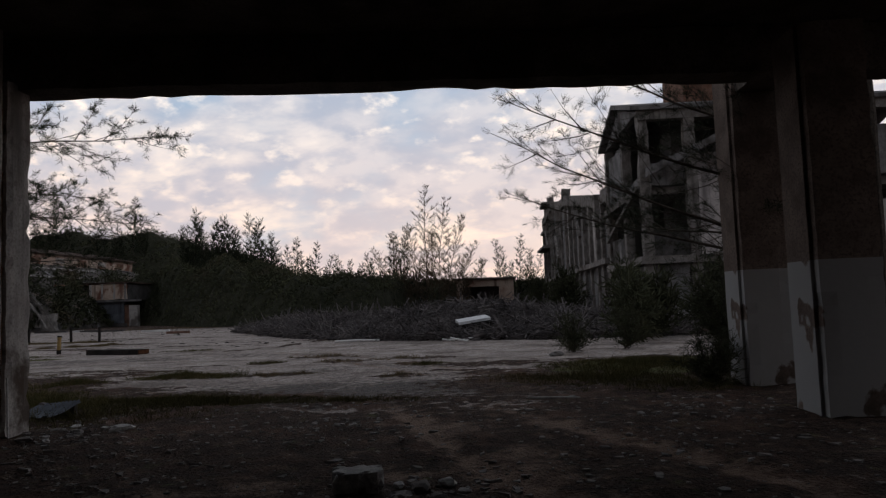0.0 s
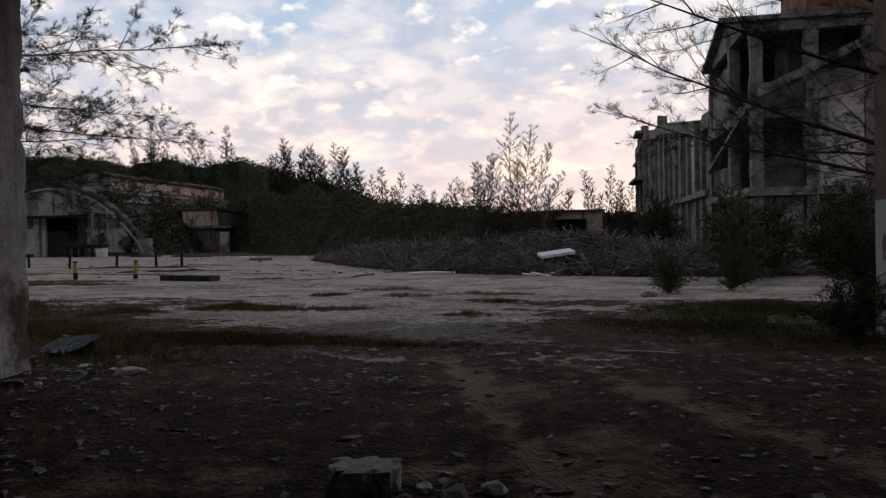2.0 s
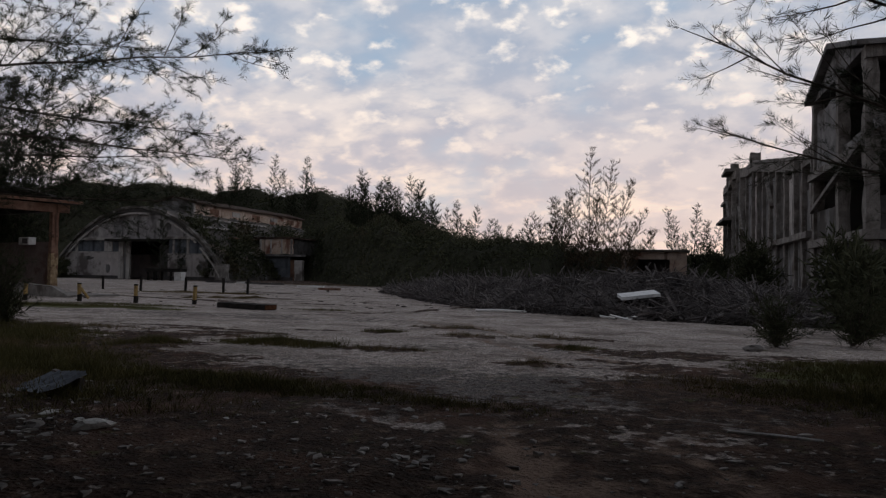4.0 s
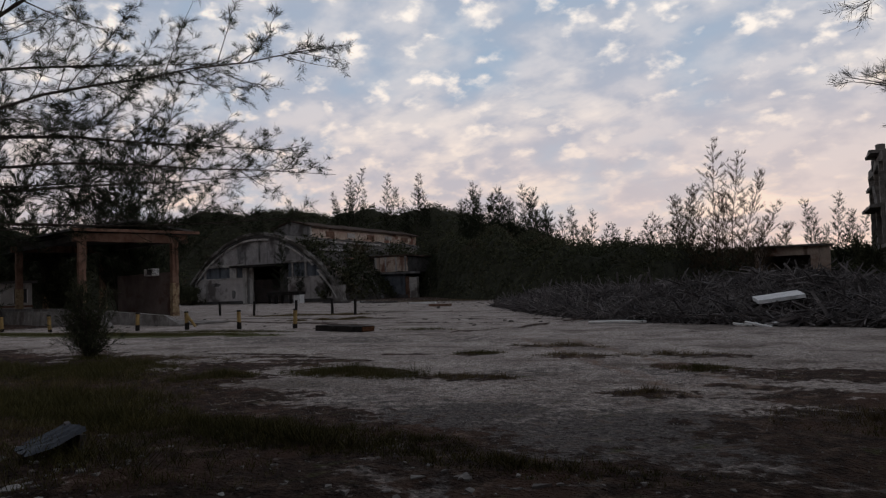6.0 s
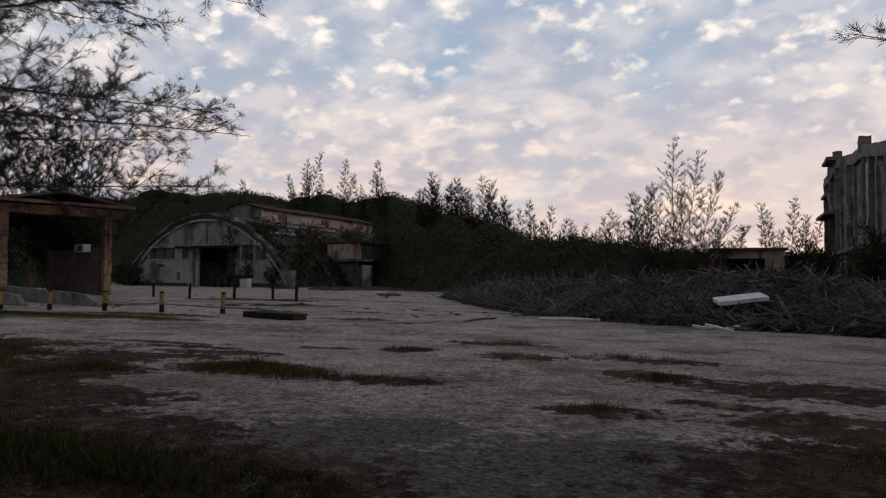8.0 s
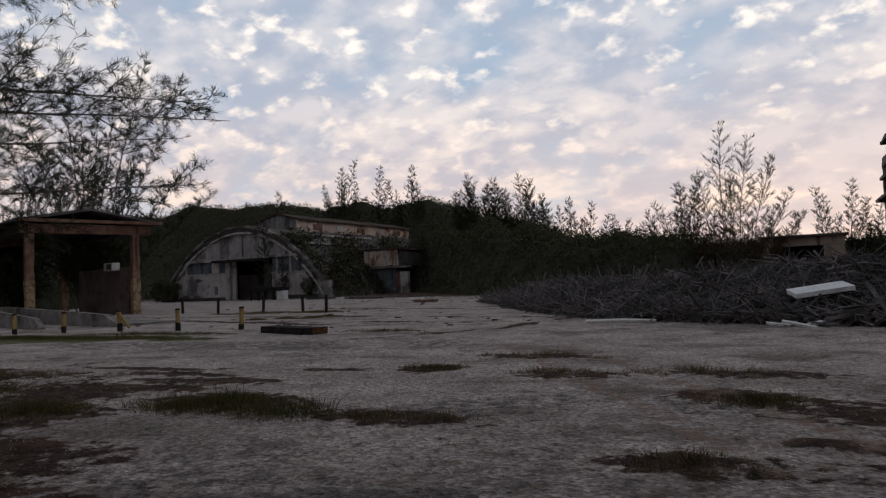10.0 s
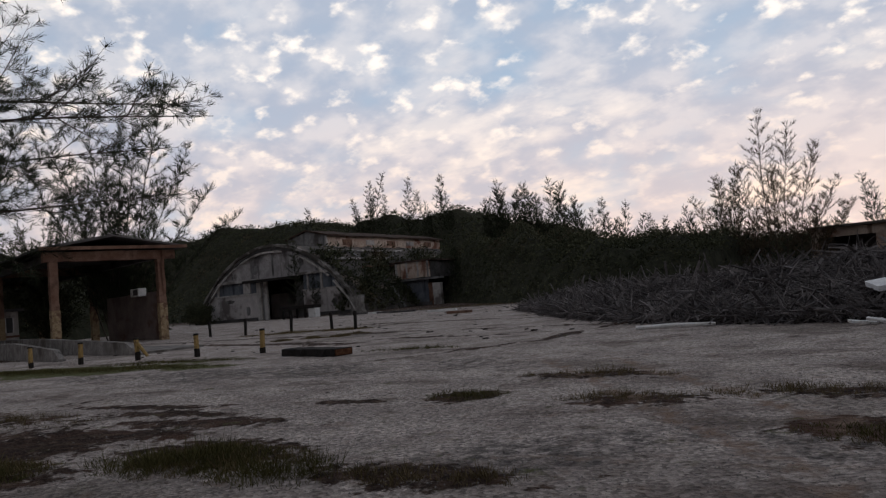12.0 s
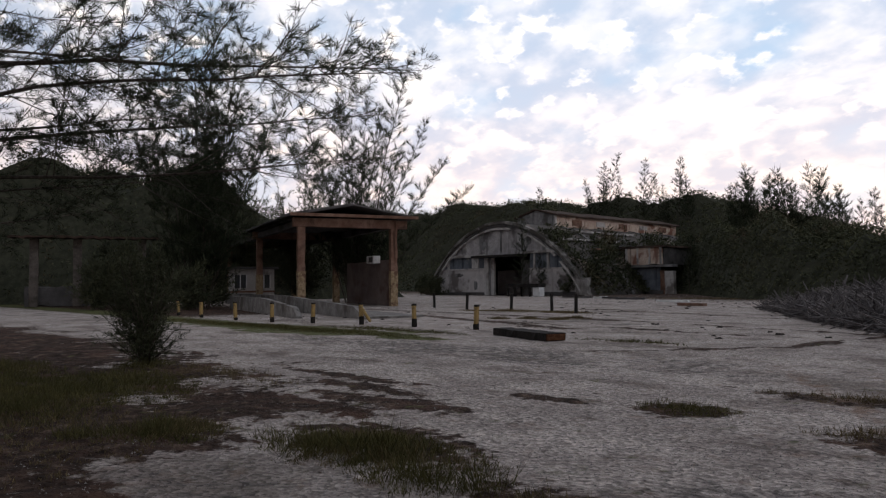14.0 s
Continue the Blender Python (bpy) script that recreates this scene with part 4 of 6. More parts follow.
def build_yard_fittings():
    turn = math.degrees(math.atan2(0.3, -0.95))
    # low ramp walls beside the road
    def ramp(at, length, height, label):
        w = thing("ramp_wall", at, label, "low wall", "ramp walls", turn)
        bm = bmesh.new()
        n = 24
        cols = []
        for i in range(n + 1):
            x = length * i / n
            h = height * min(1.0, 0.55 + 1.1 * i / n) if i else height * 0.12
            cols.append([bm.verts.new((x, y, z + random.uniform(-0.01, 0.01))) for y, z in ((-0.14, 0), (0.14, 0), (0.11, h), (-0.11, h))])
        for a, b in zip(cols, cols[1:]):
            for q in range(4):
                bm.faces.new((a[q], b[q], b[(q + 1) % 4], a[(q + 1) % 4]))
        bm.faces.new(cols[0][::-1])
        bm.faces.new(cols[-1])
        bmesh.ops.recalc_face_normals(bm, faces=bm.faces[:])
        part("wall", bm, CONCRETE, w)
    ramp((-24.1, 29.4, 0), 33.0, 0.82, "long low concrete ramp wall rising from ground")
    ramp((-27.2, 28.3, 0), 16.0, 0.75, "short low concrete ramp wall")
    slab = worn_block(0.4, 20, -2.6, -0.2, 0, 0.09, 0.6, 0.02)
    s = part("island_slab", slab, CONCRETE)
    s.matrix_basis = pose(-24.1, 29.4, 0, 0, 0, turn)
    tagged(s, "cracked concrete slab beside ramp wall", "slab")
    # timber posts
    def make_post(at, lean, h, painted, label, group):
        p = thing("marker_post", at, label, "post", group)
        bm = block(-0.058, 0.058, -0.058, 0.058, 0, h, 0.014, jag=0.006)
        bmesh.ops.translate(bm, verts=[v for v in bm.verts if v.co.z > h * 0.5], vec=(lean, lean * 0.4, 0))
        part("shaft", bm, YELLOW if painted else TAR, p)
        if painted:
            part("foot", block(-0.068, 0.068, -0.068, 0.068, 0, h * random.uniform(0.15, 0.42), 0.02, jag=0.01), TAR, p, "tar-black foot")
            part("cap", block(-0.064 + lean, 0.064 + lean, -0.064 + lean * 0.4, 0.064 + lean * 0.4, h - 0.05, h + 0.015, 0.014), TAR, p)
        return p
    for k, (x, y) in enumerate(((-35.0, 26.6), (-31.7, 26.2), (-28.0, 25.9), (-25.4, 26.0), (-23.6, 26.6), (-21.4, 27.1), (-18.85, 27.25), (-16.35, 27.45))):
        p = make_post((x, y, 0), random.uniform(-0.05, 0.05), 0.72, True, "short yellow timber post with black foot", "yellow posts")
        if k == 5:
            V, F = [], []
            tube(V, F, ((0.02, 0, 0.55), (0.35, 0.1, 0.12)), (0.06, 0.05), 6)
            raw("broken_arm", V, F, YELLOW, p)
    for x, y in ((-32.0, 40.2), (-28.6, 39.4), (-25.6, 39.5), (-23.2, 39.7), (-20.7, 38.2)):
        make_post((x, y, 0), random.uniform(-0.04, 0.04), 0.85, False, "dark timber post in a row", "dark posts")
    t = thing("timber_baulk", (-13.2, 26.0, 0), "heavy tar-black timber baulk lying on sand", "timber", turn=-20)
    part("baulk", worn_block(-1.3, 1.3, -0.28, 0.28, 0, 0.19, 0.14, 0.018), TAR, t)
    part("end_plate", block(1.3, 1.33, -0.24, 0.24, 0.03, 0.17), RUST, t)
    # trailer in front of the shed
    tr = thing("flat_trailer", (-49.9, 69.3, 0), "dark abandoned flat trailer before the shed", "trailer", turn=8)
    part("bed", worn_block(-2.0, 2.0, -0.8, 0.8, 0.95, 1.3, 0.4, 0.03), TAR, tr)
    for x in (-1.7, -0.8, 0.9):
        for y in (-0.6, 0.6):
            part("leg", worn_block(x - 0.1, x + 0.1, y - 0.1, y + 0.1, 0, 0.95, 0.2, 0.02), TAR, tr)
    part("white_box", block(1.3, 2.1, -0.7, 0.3, 0, 0.93, 0.04), WHITE, tr, "white box under the trailer end")
    # old house at the bend
    h = thing("roadside_house", (-58.6, 28.9, 0), "ruined roadside house with tiled porch roof", "house", turn=73)
    # wall, pillars and roof get darker colours for the tree shade over them
    part("wall", worn_block(-3.2, 5.0, 0.5, 0.9, 0, 1.5, 0.6, 0.05), DARKWALL, h, "low wall darkened for tree shade")
    for x in (-2.6, 0.2, 4.6):
        part("pillar", worn_block(x - 0.3, x + 0.3, 0.2, 0.8, 0, 5.0, 0.35, 0.03), CONCRETE_DARK, h)
    bm = bmesh.new()
    n = 24
    lines = []
    for yy, zz in ((-0.8, 4.95), (5.0, 5.2), (5.0, 5.35), (-0.8, 5.1)):
        lines.append([bm.verts.new((-4.2 + 10.0 * i / n, yy, zz + 0.06 * (i % 2) + random.uniform(-0.06, 0.03))) for i in range(n + 1)])
    for q in range(4):
        for i in range(n):
            bm.faces.new((lines[q][i], lines[q][i + 1], lines[(q + 1) % 4][i + 1], lines[(q + 1) % 4][i]))
    bmesh.ops.recalc_face_normals(bm, faces=bm.faces[:])
    part("roof", bm, TILE, h)
    # hut beyond the heap
    hut = thing("block_hut", (0.0, 78.0, 0), "pale flat-roofed hut with wide dark opening", "hut")
    part("left_wall", worn_block(-3.0, -2.3, 0, 0.3, 0, 3.75, 0.4, 0.02), PEELED, hut)
    part("right_wall", worn_block(1.6, 3.2, 0, 0.3, 0, 3.75, 0.5, 0.02), PEELED, hut)
    part("lintel", worn_block(-3.0, 3.2, -0.06, 0.3, 3.0, 3.75, 0.5, 0.02), PEELED, hut)
    # side and back walls are darker than the pale front
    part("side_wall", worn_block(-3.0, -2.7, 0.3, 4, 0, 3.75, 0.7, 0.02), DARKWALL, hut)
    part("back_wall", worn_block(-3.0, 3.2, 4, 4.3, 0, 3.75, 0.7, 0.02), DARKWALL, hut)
    part("roof", worn_block(-3.3, 3.5, -0.5, 4.6, 3.75, 3.95, 0.6, 0.02), CONCRETE_DARK, hut)


build_yard_fittings()


# ---- the ruined works on the other side ----
def build_works():
    wk = thing("factory_ruin", (7.8, 43.0, 0), "tall gutted concrete factory ruin with empty bays", "building")
    # long far wing along the yard: open frame of columns, with a sloping parapet
    def lid(y):
        return np.interp(y, (0, 5, 24, 25, 40, 41, 45, 46, 52), (8.0, 8.2, 10.9, 10.6, 12.4, 12.4, 12.4, 11.8, 11.9))
    ys = [0.0, 2.4, 4.8, 8.0, 11.2, 14.4, 17.6, 20.8, 24.0, 28.5, 33.0, 37.0, 41.0, 46.0, 51.5]
    for k, y in enumerate(ys):
        part("column", worn_block(0, 0.6, y, y + 0.55, 0, float(lid(y)) - random.uniform(0, 0.5), 0.5, 0.04), CONCRETE, wk)
    for k, (a, b) in enumerate(zip(ys, ys[1:])):
        za, zb = float(lid(a)), float(lid(b))
        part("ledge", worn_block(-0.25, 0.5, a, b, 3.4, 3.75, 0.7, 0.04), CONCRETE, wk)
        low = part("infill", worn_block(0.2, 0.45, a + 0.55, b, 0, 3.4, 0.8, 0.03), GREYWALL if k % 3 else DARKWALL, wk)
        if k not in (3, 9, 11, 12, 13):
            part("infill", worn_block(0.25, 0.5, a + 0.55, b, 3.75, min(za, zb) - (0.92 if k % 3 else 2.0), 0.7, 0.05), (GREYWALL, DARKWALL, PLASTER, GREYWALL, GREYWALL)[k % 5], wk)
        bm = worn_block(0.0, 0.55, a, b, 0, 0.9, 0.6, 0.03)
        for v in bm.verts:
            f = (v.co.y - a) / (b - a)
            v.co.z += (za - 0.9) * (1 - f) + (zb - 0.9) * f
        if k not in (1, 10):
            part("parapet", bm, CONCRETE, wk)
    # rear and far walls are darker than the columns
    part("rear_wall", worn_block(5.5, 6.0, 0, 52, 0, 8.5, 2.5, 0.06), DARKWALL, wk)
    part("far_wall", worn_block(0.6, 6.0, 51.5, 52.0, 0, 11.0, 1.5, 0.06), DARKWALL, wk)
    for y0, y1, z, out in ((41.2, 50.5, 7.3, -0.9), (39.6, 44.6, 12.2, -0.8), (46.2, 51.8, 9.6, -0.3)):
        part("slab", worn_block(out, 4.5, y0, y1, z, z + 0.3, 0.7, 0.05), CONCRETE, wk, "projecting broken floor slab")
    for y, z in ((46, 12.5), (41, 13.2), (24.2, 11.6)):
        part("stub", worn_block(-0.1, 0.7, y, y + 0.8, z - 1.2, z, 0.3, 0.05), CONCRETE, wk)
    for y, z in ((30, 5.6), (43, 7.4), (12, 6.0)):
        V, F = [], []
        tube(V, F, ((-0.15, y, z), (-0.1, y + 3.2, z + 2.3)), (0.16, 0.16), 4)
        raw("brace", V, F, CONCRETE, wk, "diagonal concrete brace")
    # gabled block with its end to the yard and a long wall towards the hall
    gb = thing("gabled_block", (7.8, 33.2, 0), "gabled concrete process building with blown-out walls", "building")
    for x, y in ((0, 0), (0, 4.2), (0, 9.2), (2.1, 0), (4.3, 0), (6.6, 0), (9.0, 0), (11.4, 0), (14.0, 0)):
        part("column", worn_block(x, x + 0.5, y, y + 0.5, 0, 9.9, 0.5, 0.03), CONCRETE, gb)
    for z, y in ((2.85, -0.2), (6.1, 0.55)):
        part("floor_edge", worn_block(-0.2, 14.5, y, 9.7, z, z + 0.35, 1.0, 0.04), CONCRETE, gb)
    # a steep concrete stringer climbs over the front, with pale panels under it
    bm = worn_block(0.2, 9.0, -0.4, -0.06, -0.2, 0.2, 0.4, 0.03)
    for v in bm.verts:
        v.co.z += 6.9 + 0.46 * v.co.x
    part("stringer", bm, GREYWALL, gb, "sloping concrete stringer across the front")
    for x0, x1 in ((2.6, 4.3), (4.8, 6.6), (7.1, 9.0)):
        bm = worn_block(x0, x1, 0.02, 0.14, 3.2, 6.7 + 0.46 * x0, 0.5, 0.03)
        part("panel", bm, SHEDWALL, gb, "pale streaked wall panel")
    part("eaves_beam", worn_block(0, 14.5, -0.05, 0.5, 9.5, 10.0, 0.6, 0.03), CONCRETE, gb)
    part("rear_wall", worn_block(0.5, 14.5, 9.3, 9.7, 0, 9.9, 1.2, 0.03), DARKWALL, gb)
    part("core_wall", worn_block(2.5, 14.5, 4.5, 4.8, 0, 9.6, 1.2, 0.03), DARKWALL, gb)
    for x0, x1, z0, z1, mt in ((0.5, 2.1, 0, 2.85, GREYWALL), (0.5, 2.1, 3.2, 4.5, DARKWALL), (0.5, 2.1, 6.45, 7.5, GREYWALL), (9.5, 11.4, 6.45, 8.8, GREYWALL), (2.6, 4.3, 0, 2.6, DARKWALL), (4.8, 6.6, 0, 2.85, PLASTER), (7.1, 9.0, 0, 2.85, GREYWALL), (9.5, 11.4, 0, 2.3, PLASTER), (11.9, 14.0, 0, 2.85, GREYWALL),
                               (9.5, 11.4, 3.2, 5.4, PLASTER), (11.9, 14.0, 3.2, 6.1, GREYWALL),
                               (11.9, 14.0, 6.45, 9.5, GREYWALL)):
        part("infill", worn_block(x0, x1, 0.15, 0.4, z0, z1, 0.5, 0.05), mt, gb)
    for y0, y1, z0, z1, mt in ((0.5, 4.2, 0, 2.85, DARKWALL), (4.7, 9.2, 0, 2.85, GREYWALL), (4.7, 9.2, 3.2, 4.6, GREYWALL), (0.5, 4.2, 6.45, 7.0, GREYWALL), (4.7, 9.2, 6.45, 9.4, GREYWALL)):
        part("infill", worn_block(0.15, 0.4, y0, y1, z0, z1, 0.5, 0.05), mt, gb)
    bm = bmesh.new()
    P = [(-0.2, 9.95), (4.85, 11.3), (9.9, 9.95), (9.9, 10.15), (4.85, 11.55), (-0.2, 10.15)]
    a = [bm.verts.new((-0.3, y, z)) for y, z in P]
    b = [bm.verts.new((15, y, z)) for y, z in P]
    for k in range(6):
        bm.faces.new((a[k], a[(k + 1) % 6], b[(k + 1) % 6], b[k]))
    bm.faces.new(a[::-1])
    bm.faces.new(b)
    bmesh.ops.recalc_face_normals(bm, faces=bm.faces[:])
    part("roof", bm, GREYWALL, gb, "grey weathered roof slope")
    bm = bmesh.new()
    tri = [[bm.verts.new((x, y, z)) for y, z in ((0.3, 9.95), (9.4, 9.95), (4.85, 11.25))] for x in (0.05, 0.35)]
    bm.faces.new(tri[0])
    bm.faces.new(tri[1][::-1])
    for k in range(3):
        bm.faces.new((tri[0][k], tri[1][k], tri[1][(k + 1) % 3], tri[0][(k + 1) % 3]))
    bmesh.ops.recalc_face_normals(bm, faces=bm.faces[:])
    part("gable", bm, GREYWALL, gb)
    for p, q in (((-0.1, 9.2, 4.6), (-0.1, 0.2, 6.4)),):
        V, F = [], []
        tube(V, F, (p, q), (0.13, 0.13), 4)
        raw("brace", V, F, CONCRETE, gb, "diagonal concrete brace")
    tw = thing("hoist_tower", (9.9, 36.0, 0), "taller brown-red hoist tower over the ruin", "tower")
    bm = bmesh.new()
    P = ((0.85, 11.0), (7, 11.0), (7, 15.5), (3.0, 15.5), (0.85, 15.3))
    a = [bm.verts.new((x, 0, z)) for x, z in P]
    b = [bm.verts.new((x, 4, z)) for x, z in P]
    bm.faces.new(a)
    bm.faces.new(b[::-1])
    for k in range(5):
        bm.faces.new((a[k], b[k], b[(k + 1) % 5], a[(k + 1) % 5]))
    bmesh.ops.recalc_face_normals(bm, faces=bm.faces[:])
    part("wall", bm, REDDISH, tw, "brown-red stained tower wall")
    part("shaft", worn_block(0.1, 6.9, 0.1, 2.4, 0, 11.0, 1.5, 0.02), DARKWALL, tw)


build_works()


# ---- hill and far scrub ----
def leaf_clumps(V, F, p, size, n):
    for _ in range(n):
        o = p + Vector((random.gauss(0, size), random.gauss(0, size), random.gauss(0, size * 0.8)))
        d = Vector((random.gauss(0, 1), random.gauss(0, 1), random.gauss(0.5, 0.8))).normalized()
        needle(V, F, o, d, size * random.uniform(0.8, 1.7), size * random.uniform(0.35, 0.8))


def mound(name, xs, ys, height, mat, label, clumps, size, kind="structure", seed=4):
    """A ground-born mass with an uneven top, and a coat of leaf clumps over it."""
    r = random.Random(seed)
    V, F = [], []
    for x in xs:
        for y in ys:
            z = height(x, y)
            V.append((x, y, z - 0.6 if z > 0.2 else -0.3))
    n = len(ys)
    for i in range(len(xs) - 1):
        for j in range(n - 1):
            F.append((i * n + j, (i + 1) * n + j, (i + 1) * n + j + 1, i * n + j + 1))
    # core darker than the leaf coat; its inner shade is put into the colour
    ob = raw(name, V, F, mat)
    tagged(ob, label, "hill" if "hill" in name else "scrub", kind=kind)
    V, F = [], []
    for _ in range(clumps):
        x, y = r.uniform(xs[0], xs[-1]), r.uniform(ys[0], ys[-1])
        z = height(x, y)
        if z > 0.35:
            leaf_clumps(V, F, Vector((x, y, z - 0.3 + 0.25 * r.random() + (0.5 * size * r.random() if r.random() < 0.1 else 0))), size, 7)
    ob2 = raw(name + "_foliage", V, F, BUSH)
    tagged(ob2, label + ", leafy cover", "scrub", kind="stuff")


def hill_height(x, y):
    ridge = np.interp(x, (-190, -145, -112, -92, -76, -62, -50, -40, -30, -18, 0, 40), (14, 18.5, 20.0, 16.0, 17.3, 15.8, 10.5, 8.0, 6.0, 5.2, 4.8, 4.5))
    across = math.exp(-((y - 134) / 17.0) ** 2) if y < 134 else 1.0
    wob = 1 + 0.05 * math.sin(x * 0.31 + y * 0.11) + 0.04 * math.sin(x * 0.83 - y * 0.4)
    crowns = 1.1 * abs(math.sin(x * 0.47 + 0.9 * math.sin(y * 0.21))) * abs(math.sin(y * 0.39 + 0.8 * math.sin(x * 0.29))) + 0.5 * abs(math.sin(x * 1.1 + y * 0.7))
    return float(ridge) * across * wob - 0.9 + crowns * across


def belt_height(x, y):
    """Scrub that closes the yard, lower towards the sea."""
    front = np.interp(x, (-46, -36, -26, -17, -9, -7, 7), (92, 80, 66, 60, 62, 84, 84))
    top = np.interp(x, (-46, -38, -30, -24, -18, -10, 0, 7), (7.0, 6.8, 6.6, 5.2, 4.2, 3.9, 3.4, 3.2))
    s = min(1.0, max(0.0, (y - front) / 6.0))
    wob = 1 + 0.13 * math.sin(x * 1.1 + 0.5 * y) + 0.1 * math.sin(x * 2.3 - y * 0.9)
    back = 1.0 if y < front + 26 else 0.0
    return float(top) * (s * (2 - s)) * wob * back


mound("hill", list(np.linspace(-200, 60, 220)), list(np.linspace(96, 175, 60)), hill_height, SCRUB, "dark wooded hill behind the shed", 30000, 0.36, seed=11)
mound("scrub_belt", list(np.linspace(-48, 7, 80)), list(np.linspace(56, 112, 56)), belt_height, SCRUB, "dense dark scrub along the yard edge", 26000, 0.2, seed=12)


def left_belt_height(x, y):
    s = min(1.0, max(0.0, (math.hypot(x + 20, y - 20) - 52) / 8.0))
    wob = 1 + 0.07 * math.sin(x * 0.5 + y * 0.31) + 0.05 * math.sin(x * 0.37 - y * 0.6)
    return 13.2 * s * wob * min(1.0, max(0.0, (64 - y) / 16.0)) if x < -62 else 0.0


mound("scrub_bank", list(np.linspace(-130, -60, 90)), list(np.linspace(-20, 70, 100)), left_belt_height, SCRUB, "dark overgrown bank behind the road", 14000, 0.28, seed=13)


# ---- casuarina trees ----
def young_tree(name, h, tips, density, width, label, mat=NEEDLE, seed=1, twig=0.38, side=0.24, shoots=40, group="young casuarinas", root=0.08):
    """A feathery young casuarina: slim leaders to the given tips, with long side boughs below and short ones above, all in fine sprays."""
    random.seed(seed)
    ob = thing(name, (0, 0, 0), label, "tree", group)
    W, N = ([], []), ([], [])
    for s, tip in enumerate(tips):
        tip = Vector(tip)
        foot = Vector((tip.x * root + random.gauss(0, 0.05), tip.y * root + random.gauss(0, 0.05), 0))
        bend = foot.lerp(tip, 0.5) - Vector((tip.x, tip.y, 0)) * 0.1
        stem = wander(foot, bend, 5, 0.025) + wander(bend, tip, 5, 0.025)[1:]
        r0 = 0.0042 * tip.z
        tube(W[0], W[1], stem, [r0 * (1 - 0.93 * k / 10) for k in range(11)], 6)
        for k in range(shoots):
            f = 0.12 + 0.85 * ((k + random.random()) / shoots) ** 0.9
            x = f * 10
            p = stem[int(x)].lerp(stem[min(int(x) + 1, 10)], x - int(x))
            q = k * 2.4 + random.random()
            reach = (tip.z * side * (1.03 - f) ** 0.8 + 0.025 * h) * random.uniform(0.55, 1.15)
            e = p + Vector((math.cos(q), math.sin(q), random.uniform(0.35, 1.1))).normalized() * reach
            limb = wander(p, e, 5, 0.05, 0.05)
            tube(W[0], W[1], limb, [r0 * 0.17 * (1 - 0.85 * j / 5) for j in range(6)], 4)
            feather(limb, N, density * 0.5, twig, width, 0.4, 0.15, 0.32)
            ax = (e - p).normalized()
            for _ in range(5):
                g = random.uniform(0.2, 0.95)
                o = limb[int(g * 5)].lerp(limb[min(int(g * 5) + 1, 5)], g * 5 - int(g * 5))
                d = (ax * 0.7 + Vector((random.gauss(0, 0.45), random.gauss(0, 0.45), random.uniform(0.0, 0.8)))).normalized()
                spray = wander(o, o + d * reach * 0.42 * (1.15 - g), 2, 0.05)
                tube(W[0], W[1], spray, [r0 * 0.07 * (1 - 0.8 * j / 2) for j in range(3)], 3)
                feather(spray, N, density, twig * 0.85, width, 0.3, 0.0, 0.28)
        feather(stem, N, density * 0.8, twig, width, start=0.55)
    raw("trunk", W[0], W[1], BARK, ob)
    raw("crown", N[0], N[1], mat, ob)
    return ob


def fan(seed, n, h, lean):
    r = random.Random(seed)
    return [(r.gauss(0, lean) * h, r.gauss(0, lean) * h, h * (1.0 if k == 0 else r.uniform(0.55, 0.95))) for k in range(n)]


LABEL = "slim feathery young casuarina against the sky"
variants = [
    young_tree("young_casuarina", 10.0, fan(1, 1, 10, 0.04), 26.0, 0.03, LABEL, seed=21, twig=0.55, side=0.2, shoots=46),
    young_tree("young_casuarina", 10.0, fan(2, 3, 10, 0.10), 26.0, 0.03, LABEL, seed=22, twig=0.55, side=0.18, shoots=40),
    young_tree("young_casuarina", 10.0, fan(3, 2, 10, 0.14), 26.0, 0.03, LABEL, seed=23, twig=0.55, side=0.19, shoots=42),
]
